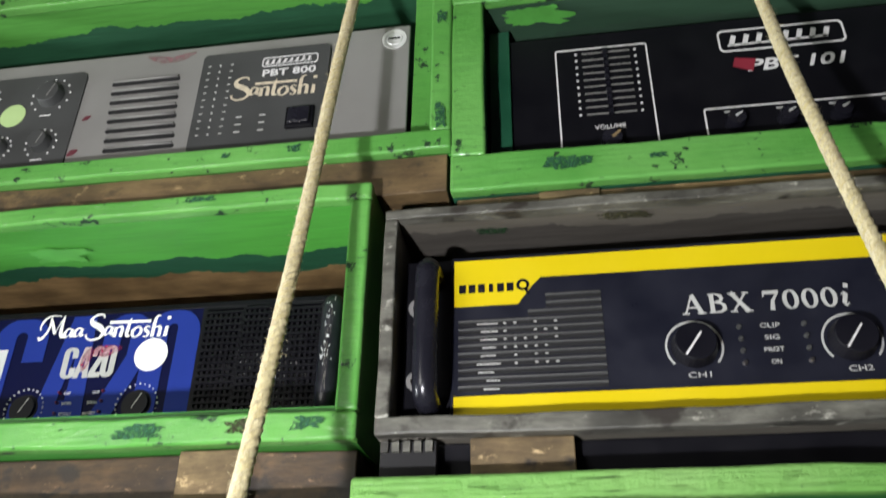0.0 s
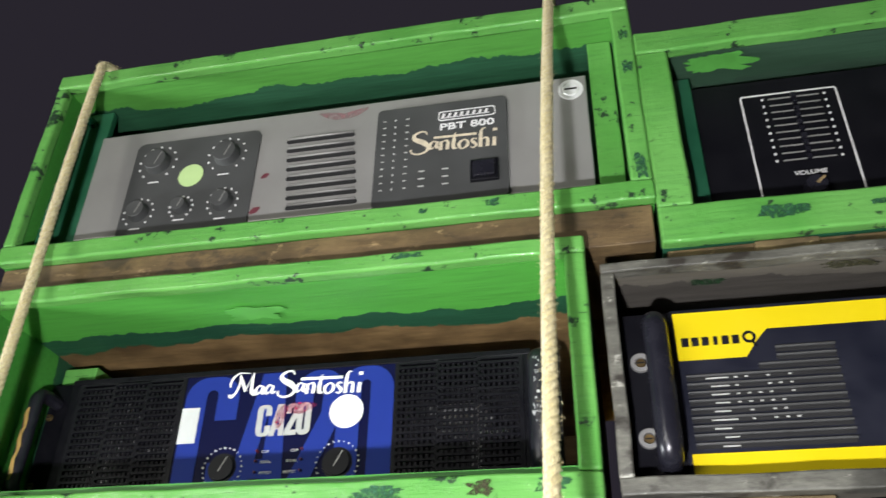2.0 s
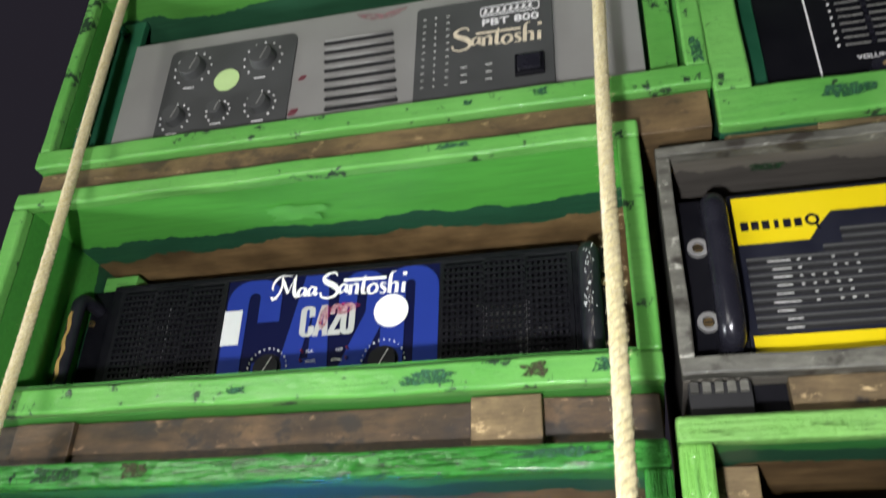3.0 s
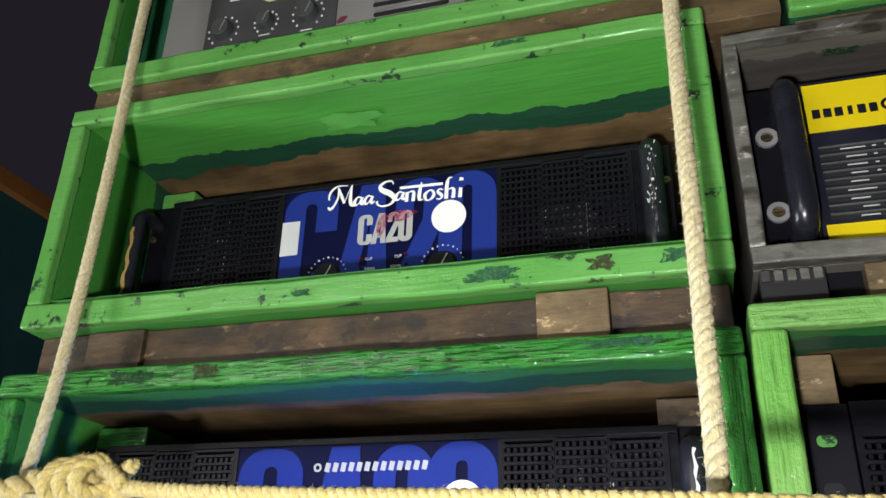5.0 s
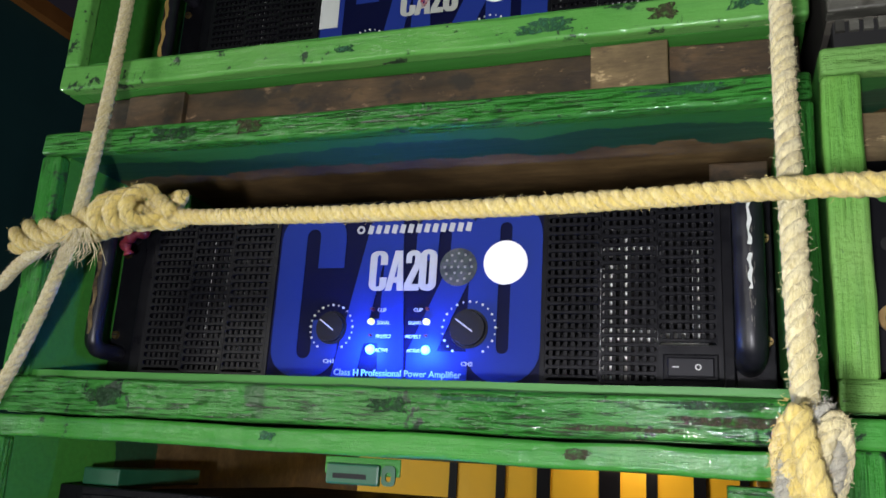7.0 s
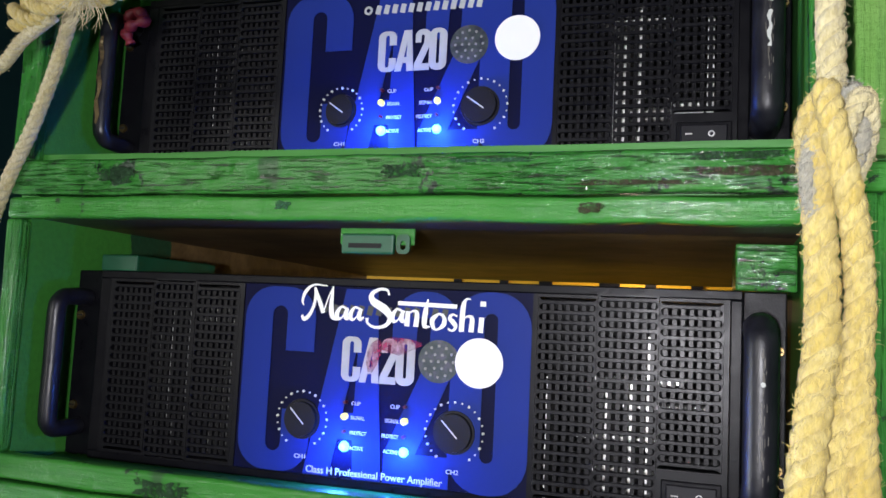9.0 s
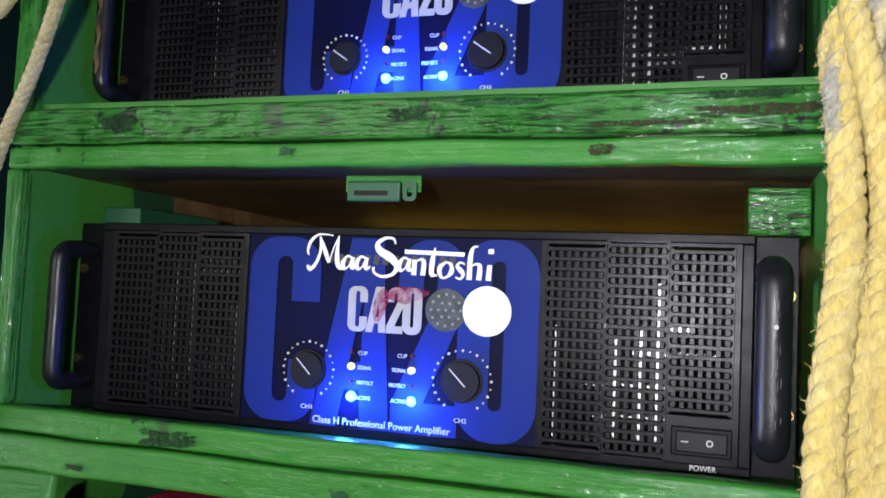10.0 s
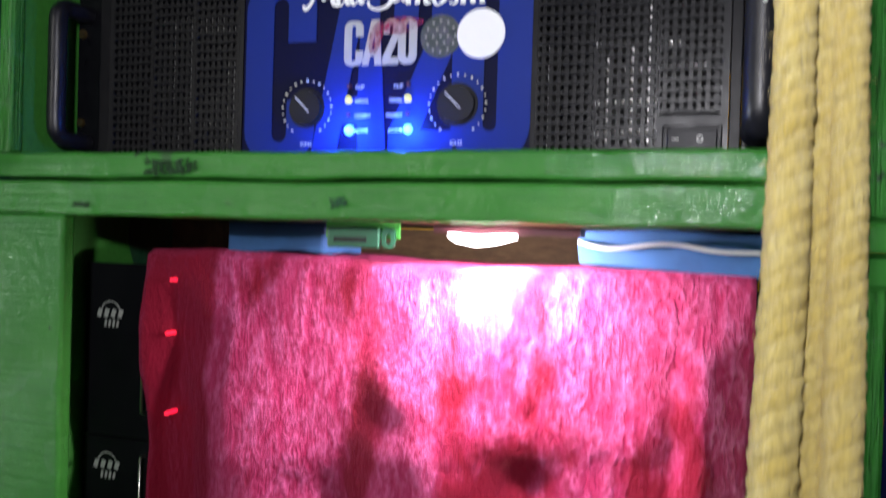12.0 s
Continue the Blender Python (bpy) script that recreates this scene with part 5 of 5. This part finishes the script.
for z in (0.0365, 0.0935):
    part("washer", Geo().ring(0.0100, z, 0.0040, 0.0072, 0.0012, -0.0016, sides=24), MAT_GREY_PANEL, d, "zinc cup washer")
    screw(d, 0.0100, z, 0.0036, 0.0012, MAT_BRASS)

vp = thing("vent_plate", (-0.0955, 0.5060, 1.9045), "pale slotted metal plate under the grey box", "metal plate")
part("plate", Geo().box(0.0, 0.038, 0.003, 0.012, -0.0133, 0.0150), MAT_SLOT, vp, bevel=0.0006)
for i in range(5):
    part("slat", Geo().box(0.001 + i * 0.0075, 0.006 + i * 0.0075, 0.0, 0.0028, 0.0075, 0.0145), MAT_GREY_WOOD, vp)

# ---- amplifiers lower in the other stack ----
f = thing("amplifier", (-0.0850, 0.532, 1.7091), "black rack amplifier with slotted front", "amplifier")
part("mounting_ear", Geo().box(0.0, 0.030, 0.0, 0.004, 0.0, 0.132), MAT_BLACK, f, bevel=0.0008)
part("front_frame", Geo().box(0.0302, 0.484, -0.004, 0.004, 0.118, 0.132).box(0.0302, 0.484, -0.004, 0.004, 0.0, 0.007).box(0.152, 0.484, -0.004, 0.004, 0.007, 0.118), MAT_BLACK, f)
part("chassis", Geo().box(0.024, 0.46, 0.05, 0.32, 0.0, 0.126), MAT_BLACK, f)
slatted(f, 0.0304, 0.1518, ((0.0140, 16), (0.0110, 17), (0.0140, 16)), 0.0072, 0.1178)
part("washer", Geo().ring(0.0135, 0.0395, 0.0042, 0.0078, 0.0, -0.0018, sides=24), MAT_BRASS, f, "rusty cup washer")
part("slot_hole", outline_mesh("slot_hole", [rounded(0.010, 0.1065, 0.021, 0.1135, 0.0034)], 0.0006), MAT_GREEN, f)
part("slot_hole", outline_mesh("slot_hole", [rounded(0.010, 0.078, 0.021, 0.086, 0.0036)], 0.0006), MAT_SLOT, f)
tagged(part("wood_cleat", Geo().board(-0.0850, -0.058, 0.537, 0.60, 1.8412, 1.8735, 0.02, 0.0008), MAT_BLOCK, bevel=0.001), "raw wooden cleat with flaked green paint", "cleat", "cleats")
for z in (1.4750, 1.1800):
    t = thing("amplifier", (-0.086, 0.500, z), "dark blue amplifier with a small red lamp", "amplifier", "lower amplifiers")
    part("front_panel", Geo().box(0.0, 0.484, 0.0, 0.006, 0.0, 0.215), MAT_NAVY, t, bevel=0.001)
    part("chassis", Geo().box(0.02, 0.46, 0.0061, 0.34, 0.0, 0.205), MAT_BLACK, t)
    for q in (0.0, 0.012):
        part("indicator", Geo().disc(0.006 + q * 0.5, 0.175 + q, 0.0016, 0.0, -0.003, 12, 0.001), MAT_LED_RED, t, "red indicator lamp")

# ---- the tall box with the red cloth ----
u_ = thing("rack_unit", (-0.600, 0.545, 1.1825), "black rack unit half hidden under a red cloth", "rack unit", "rack units")
part("front_panel", Geo().box(-0.012, 0.470, 0.0, 0.006, 0.0, 0.115), MAT_BLACK, u_, bevel=0.001)
part("chassis", Geo().box(0.03, 0.46, 0.0061, 0.34, 0.0, 0.112), MAT_BLACK, u_)
v_ = thing("rack_unit", (-0.600, 0.545, 1.2985), "black rack unit half hidden under a red cloth", "rack unit", "rack units")
part("front_panel", Geo().box(-0.012, 0.470, 0.0, 0.006, 0.0, 0.128), MAT_BLACK, v_, bevel=0.001)
part("chassis", Geo().box(0.03, 0.46, 0.0061, 0.34, 0.0, 0.125), MAT_BLACK, v_)
for un, zz in ((u_, 0.092), (v_, 0.088)):
    mk = part("maker_mark", Geo().ring(0.0105, zz + 0.0035, 0.0080, 0.0088, -0.0001, -0.0004, 20, 160, 14), MAT_SILVER, un, "small pale maker's mark")
    for i in range(4):
        part("mark_bar", Geo().ribbon([(0.000 + i * 0.0062, zz), (0.002 + i * 0.0062, zz + 0.006)], [0.0036] * 2, -0.0005), MAT_SILVER, mk)
        part("mark_bar", Geo().ribbon([(0.006 + i * 0.0036, zz - 0.007), (0.007 + i * 0.0036, zz - 0.002)], [0.0020] * 2, -0.0005), MAT_SILVER, mk)
    part("bracket", Geo().tube([(0.046, 0.0, 0.020), (0.046, -0.008, 0.022), (0.046, -0.008, 0.105), (0.046, 0.0, 0.107)], 0.0012, 8), MAT_METAL, un, smooth=True)

cg = Geo()
NX, NZ = 120, 90
for j in range(NZ + 1):
    for i in range(NX + 1):
        s_, t_ = i / NX, j / NZ
        x = -0.540 + 0.394 * s_ + 0.004 * math.sin(t_ * 5) * (s_ - 0.5) - 0.004 * t_
        if t_ < 0.22:
            q = t_ / 0.22
            y, z = 0.640 - 0.112 * q, 1.4365 - 0.004 * s_ + 0.0015 * math.sin(9 * s_)
        else:
            q = (t_ - 0.22) / 0.78
            y, z = 0.527 - 0.004 * math.sin(math.pi * min(1, q * 6) / 2), 1.4340 - 0.004 * s_ - 0.245 * q
        drop = max(0.0, (t_ - 0.22) / 0.78)
        fold = 0.0055 * math.sin(s_ * 17 + 1.2 * drop + 0.6) * min(1, drop * 2.2) + 0.010 * (noise.noise(Vector((s_ * 4.2, drop * 3.0, 1.7)))) * min(1, drop * 3) + 0.0022 * noise.noise(Vector((s_ * 13, drop * 9.0, 4.1)))
        fold += 0.012 * max(0.0, 1 - abs(s_ - 0.055) / (0.05 if s_ < 0.055 else 0.13)) * min(1, drop * 4)
        fold += 0.010 * max(0.0, 1 - abs(s_ - 0.90) / (0.13 if s_ < 0.90 else 0.04)) * min(1, max(0.0, drop - 0.1) * 3)
        for ds, dq, rad in ((0.36, 0.62, 0.055), (0.47, 0.74, 0.070), (0.30, 0.80, 0.080), (0.70, 0.55, 0.06)):
            fold += 0.007 * math.exp(-((s_ - ds) ** 2 + ((drop - dq) * 0.7) ** 2) / rad ** 2)
        if s_ > 0.93:
            fold += 0.010 * (s_ - 0.93) / 0.07 * min(1, drop * 3)
        cg.v.append((x, min(y + fold * 1.3, 0.5375) if t_ > 0.22 else y, z + (fold * 0.5 if t_ < 0.22 else 0)))
for j in range(NZ):
    for i in range(NX):
        n = j * (NX + 1) + i
        cg.f.append((n, n + 1, n + NX + 2, n + NX + 1))
cloth = part("cloth", cg, MAT_CLOTH, smooth=True)
m = cloth.modifiers.new("thickness", "SOLIDIFY")
m.thickness, m.offset = 0.0022, 1.0
tagged(cloth, "red plush cloth draped over the rack units", "cloth")
for x, z in ((-0.5200, 1.4180), (-0.5230, 1.3810), (-0.5220, 1.3260)):
    tagged(part("indicator_lamp", Geo().disc(x, z, 0.0015, 0.5330, 0.5215, 14, 0.0012), MAT_LED_RED, smooth=False), "tiny red lamp glowing through the cloth", "indicator lamp", "red lamps")
for x0, x1, z0, z1, lab in ((-0.485, -0.412, 1.4390, 1.4600, "blue foam block pushed under the box top"), (-0.243, -0.132, 1.4360, 1.4590, "blue foam block pushed under the box top")):
    tagged(part("foam_block", Geo().board(x0, x1, 0.535, 0.60, z0, z1, 0.01, 0.004, x0 * 9), MAT_FOAM, bevel=0.002), lab, "foam block", "foam blocks")
cord = smooth_path([(-0.244, 0.532, 1.4525), (-0.234, 0.527, 1.4500), (-0.222, 0.526, 1.4490), (-0.192, 0.526, 1.4525), (-0.165, 0.526, 1.4490), (-0.136, 0.526, 1.4490)], 8)
tagged(part("cord", Geo().tube(cord, 0.0011, 8), MAT_SILVER, smooth=True), "thin white cord across the blue foam", "cord")
lp = thing("led_lamp", (-0.2930, 0.486, 1.4540), "small white led lamp glowing under the box top", "lamp")
part("bulb", Geo().tube([(-0.018, 0.004, 0.0), (-0.012, 0.0, -0.0015), (0.0, -0.001, -0.003), (0.014, 0.0, -0.0015), (0.022, 0.004, 0.0)], [0.001, 0.0024, 0.0032, 0.0024, 0.001], 12), MAT_LAMP, lp, "white glowing led", smooth=True)
part("holder", Geo().board(-0.030, 0.056, 0.008, 0.020, 0.0005, 0.0055, 0.008, 0.003), MAT_RED_DARK, lp, "crumpled dark red wrapping")
lamp("led_light", "AREA", (-0.2910, 0.4900, 1.4475), 3.9, (1.0, 0.86, 1.0), 0.014, (-0.291, 0.555, 1.37))

# ---- banner seen through the open back ----
bn = thing("banner", (-1.0, 1.55, 1.15), "yellow banner with black bars hung behind the stack", "banner")
part("fabric", Geo().board(0.0, 1.5, 0.0, 0.004, 0.0, 0.75, 0.08, 0.004), MAT_BANNER, bn)
rnd = random.Random(4)
for i in range(9):
    x = 0.35 + i * 0.085 + rnd.random() * 0.03
    part("bar", Geo().box(x, x + 0.012 + rnd.random() * 0.03, -0.004, -0.001, 0.44, 0.60), MAT_BLACK, bn)
part("pole", Geo().tube([(0.0, 0.01, 0.755), (1.5, 0.01, 0.755)], 0.012, 10), MAT_PLY, bn)
for x in (0.02, 1.48):
    part("post", Geo().tube([(x, 0.02, -1.15), (x, 0.02, 0.76)], 0.016, 10), MAT_PLY, bn)

# ---- ropes ----


def yarn(pts, r, sides, grow=0.0):
    """One strand: a tube with five yarns showing as twisted ridges."""
    ge, side = Geo(), None
    for i, p in enumerate(pts):
        dd = (pts[min(i + 1, len(pts) - 1)] - pts[max(i - 1, 0)]).normalized()
        side = dd.orthogonal().normalized() if side is None else (side - dd * side.dot(dd)).normalized()
        up = dd.cross(side)
        for k in range(sides):
            an = 2 * math.pi * k / sides
            rr = r * (1 + grow * i / len(pts)) * (1 + 0.060 * math.cos(7 * an + i * 0.6) + 0.07 * noise.noise(p * 160 + Vector((k, 0, 0))))
            ge.v.append(tuple(p + (side * math.cos(an) + up * math.sin(an)) * rr))
    for i in range(len(pts) - 1):
        for k in range(sides):
            a_, b_ = i * sides + k, i * sides + (k + 1) % sides
            ge.f.append((a_, b_, b_ + sides, a_ + sides))
    ge.f.append(tuple(range(sides))[::-1])
    ge.f.append(tuple(len(ge.v) - sides + k for k in range(sides)))
    return ge


def rope_geo(path, R, pitch=3.7, sides=15, phase=0.0, grow=0.0):
    """Three strands laid round each other along a path."""
    pts = [Vector(p) for p in path]
    # even steps
    even, left_over, step = [pts[0]], 0.0, R * 0.42
    for p, q in zip(pts, pts[1:]):
        seg = (q - p).length
        while left_over + seg >= step:
            t = (step - left_over) / seg
            p = p.lerp(q, t)
            seg = (q - p).length
            even.append(p)
            left_over = 0.0
        left_over += seg
    side = None
    strands = [[], [], []]
    for i, p in enumerate(even):
        dd = (even[min(i + 1, len(even) - 1)] - even[max(i - 1, 0)]).normalized()
        side = dd.orthogonal().normalized() if side is None else (side - dd * side.dot(dd)).normalized()
        up = dd.cross(side)
        for k in range(3):
            an = phase + 2 * math.pi * (k / 3 + i * 0.42 / pitch)
            wob = 1 + 0.10 * noise.noise(p * 70 + Vector((k, 0, 0)))
            strands[k].append(p + (side * math.cos(an) + up * math.sin(an)) * R * 0.41 * wob * (1 + grow * i / len(even)))
    return [yarn(st_, R * 0.61, sides, grow) for st_ in strands], even


def fibres(even, R, count, seed, length=0.75):
    rn = random.Random(seed)
    ge = Geo()
    for _ in range(int(count * 1.6)):
        p = rn.choice(even)
        dv = Vector((rn.uniform(-1, 1), rn.uniform(-1, 0.3), rn.uniform(-1, 1))).normalized()
        a_ = p + dv * R * 0.85
        b_ = a_ + (dv + Vector((rn.uniform(-1, 1), rn.uniform(-1, 1), rn.uniform(-1, 1))) * 0.8) * R * rn.uniform(0.2, length) * 0.5
        c_ = b_ + Vector((rn.uniform(-1, 1), rn.uniform(-1, 1), rn.uniform(-1, 1))) * R * 0.3
        ge.tube([a_, b_, c_], [0.00012, 0.00010, 0.00005], 3, False)
    return ge


def rope_part(name, ctrl, R, parent, seed, fuzz, n=10, length=0.75, phase=0.0, mat=MAT_ROPE, grow=0.0):
    geos, even = rope_geo(smooth_path(ctrl, n), R, phase=phase, grow=grow)
    for ge in geos:
        ob = part(name, ge, mat, parent, smooth=True)
    tagged(part("fuzz", fibres(even, R, fuzz, seed, length), mat, ob), kind="stuff")
    return ob


r1 = thing("rope", (0, 0, 0), "pale twisted jute rope tied down the front of the stack", "rope", "lashing ropes")
rope_part("strand", [(-0.570, 0.70, 2.404), (-0.582, 0.56, 2.403), (-0.589, 0.500, 2.394), (-0.587, 0.489, 2.36), (-0.579, 0.479, 2.20), (-0.572, 0.473, 2.08), (-0.566, 0.465, 1.93), (-0.568, 0.459, 1.82), (-0.580, 0.460, 1.765), (-0.598, 0.461, 1.716), (-0.620, 0.463, 1.672), (-0.650, 0.463, 1.58), (-0.680, 0.462, 1.48)], 0.0047, r1, 1, 2600)
r2 = thing("rope", (0, 0, 0), "frayed cream rope hanging between the two stacks, knotted below", "rope", "lashing ropes")
rope_part("strand", [(-0.120, 0.70, 2.404), (-0.121, 0.56, 2.403), (-0.122, 0.497, 2.394), (-0.123, 0.470, 2.342), (-0.128, 0.442, 2.20), (-0.132, 0.418, 2.05), (-0.134, 0.378, 1.87), (-0.136, 0.346, 1.757), (-0.136, 0.331, 1.690), (-0.136, 0.326, 1.668)], 0.0049, r2, 2, 3000)
# knot: a collar of turns, then two legs twisted round each other
col_ = [(-0.137 + 0.0044 * math.cos(a * 0.5), 0.324 + 0.0044 * math.sin(a * 0.5), 1.676 - 0.0008 * a + 0.003 * math.sin(a * 0.5)) for a in range(26)]
rope_part("knot", col_, 0.0034, r2, 3, 500, 4)
rope_part("knot", [(-0.1440, 0.322, 1.655), (-0.1450, 0.318, 1.668), (-0.1420, 0.315, 1.676), (-0.138, 0.314, 1.670), (-0.136, 0.315, 1.652)], 0.0036, r2, 4, 320, 8, mat=MAT_ROPE_YELLOW)
rope_part("knot", [(-0.136, 0.314, 1.660), (-0.131, 0.314, 1.675), (-0.1275, 0.318, 1.676), (-0.1270, 0.322, 1.664), (-0.132, 0.320, 1.650)], 0.0034, r2, 18, 260, 8)


def leg_path(spots):
    """Points given as (drop below the knot, sideways, towards the viewer) along the hanging bundle."""
    return [(-0.1375 - 0.012 * d + 0.95 * o, 0.318 - 0.125 * d + 0.31 * o - f, 1.676 - d) for d, o, f in spots]


rope_part("leg", leg_path([(0.004, -0.003, 0.0), (0.022, -0.0048, 0.0), (0.056, -0.0028, 0.0), (0.078, -0.0032, 0.0), (0.095, -0.0052, 0.0), (0.128, -0.0084, 0.0), (0.160, -0.0076, 0.0), (0.22, -0.0080, 0.0), (0.30, -0.0094, 0.0), (0.42, -0.0100, 0.0)]), 0.0050, r2, 5, 2300, 10, mat=MAT_ROPE_YELLOW, grow=0.5)
rope_part("leg", leg_path([(-0.004, -0.003, 0.006), (0.009, -0.001, 0.009), (0.026, 0.0032, 0.008), (0.0415, 0.0064, 0.005), (0.0616, 0.0082, 0.003), (0.079, 0.0076, 0.001), (0.100, 0.0084, 0.0), (0.123, 0.0094, 0.0), (0.160, 0.0080, 0.0), (0.22, 0.0088, 0.0), (0.30, 0.0088, 0.0), (0.42, 0.0086, 0.0)]), 0.0043, r2, 6, 2300, 10, phase=1.3, mat=MAT_ROPE_YELLOW, grow=0.5)
rope_part("leg", leg_path([(0.070, 0.004, -0.004), (0.100, 0.0024, -0.003), (0.128, 0.0016, -0.003), (0.18, 0.0010, -0.004), (0.28, 0.0, -0.005), (0.42, 0.0, -0.005)]), 0.0042, r2, 8, 700, mat=MAT_ROPE_YELLOW)
rope_part("leg", leg_path([(-0.006, 0.006, -0.002), (0.006, 0.009, 0.0), (0.016, 0.0076, 0.001), (0.024, 0.003, -0.002)]), 0.0034, r2, 19, 420, mat=MAT_ROPE_GREY)
rope_part("leg", leg_path([(0.012, -0.0062, 0.0), (0.022, -0.0078, 0.002), (0.032, -0.0072, 0.002), (0.042, -0.0040, 0.0)]), 0.0024, r2, 20, 800, mat=MAT_ROPE_GREY, length=1.3)
r3 = thing("rope", (0, 0, 0), "yellowish twisted rope stretched across the front of the boxes", "rope", "lashing ropes")
rope_part("strand", [(-0.446, 0.394, 1.7795), (-0.416, 0.385, 1.7750), (-0.33, 0.371, 1.7690), (-0.233, 0.355, 1.7640), (-0.136, 0.3225, 1.7560), (-0.097, 0.314, 1.7530), (0.05, 0.298, 1.7500), (0.30, 0.275, 1.7460), (0.56, 0.260, 1.7440)], 0.0043, r3, 9, 1200, mat=MAT_ROPE_YELLOW)
for k in range(3):
    kn = []
    for i in range(46):
        q = i / 45
        bulge = 0.0046 + 0.0016 * math.sin(math.pi * min(1.0, max(0.0, (q - 0.55) / 0.45))) + 0.0016 * math.sin(q * 14)
        an = 2 * math.pi * (k / 3 + q * 2.6)
        kn.append((-0.606 + 0.168 * q, 0.448 - 0.056 * q ** 0.8 + bulge * math.cos(an), 1.7845 - 0.002 * q + bulge * 1.15 * math.sin(an)))
    rope_part("knot", kn, 0.0044, r3, 10 + k, 420, 3, phase=k, mat=MAT_ROPE_YELLOW)
turns = []
for i in range(41):
    an = i * 0.47
    turns.append((-0.496 + 0.044 * i / 40 + 0.0065 * math.sin(an + 0.6), 0.400 - 0.015 * i / 40 + 0.0085 * math.cos(an), 1.7835 + 0.0088 * math.sin(an)))
rope_part("knot", turns, 0.0043, r3, 14, 600, 4, mat=MAT_ROPE_YELLOW)
rope_part("loose_end", [(-0.566, 0.437, 1.780), (-0.596, 0.444, 1.768), (-0.616, 0.450, 1.756), (-0.640, 0.454, 1.748)], 0.0044, r3, 15, 240, 8)
tf = Geo()
rn = random.Random(77)
for _ in range(60):
    p0 = Vector((-0.512 + rn.uniform(-0.006, 0.006), 0.402, 1.777))
    p1 = p0 + Vector((rn.uniform(-0.012, 0.010), rn.uniform(-0.006, 0.006), -rn.uniform(0.006, 0.016)))
    p2 = p1 + Vector((rn.uniform(-0.010, 0.006), rn.uniform(-0.004, 0.004), -rn.uniform(0.002, 0.012)))
    tf.tube([p0, p1, p2], [0.0003, 0.0002, 0.0001], 3, False)
tagged(part("frayed_tuft", tf, MAT_ROPE, r3), kind="stuff")
r4 = thing("rope", (0, 0, 0), "pale twisted rope slanting over the other stack", "rope", "lashing ropes")
rope_part("strand", [(0.188, 0.72, 2.3525), (0.192, 0.56, 2.3520), (0.196, 0.496, 2.343), (0.198, 0.476, 2.27), (0.199, 0.452, 2.17), (0.202, 0.430, 2.08), (0.209, 0.410, 1.976), (0.222, 0.392, 1.84), (0.240, 0.385, 1.66)], 0.0050, r4, 16, 900)
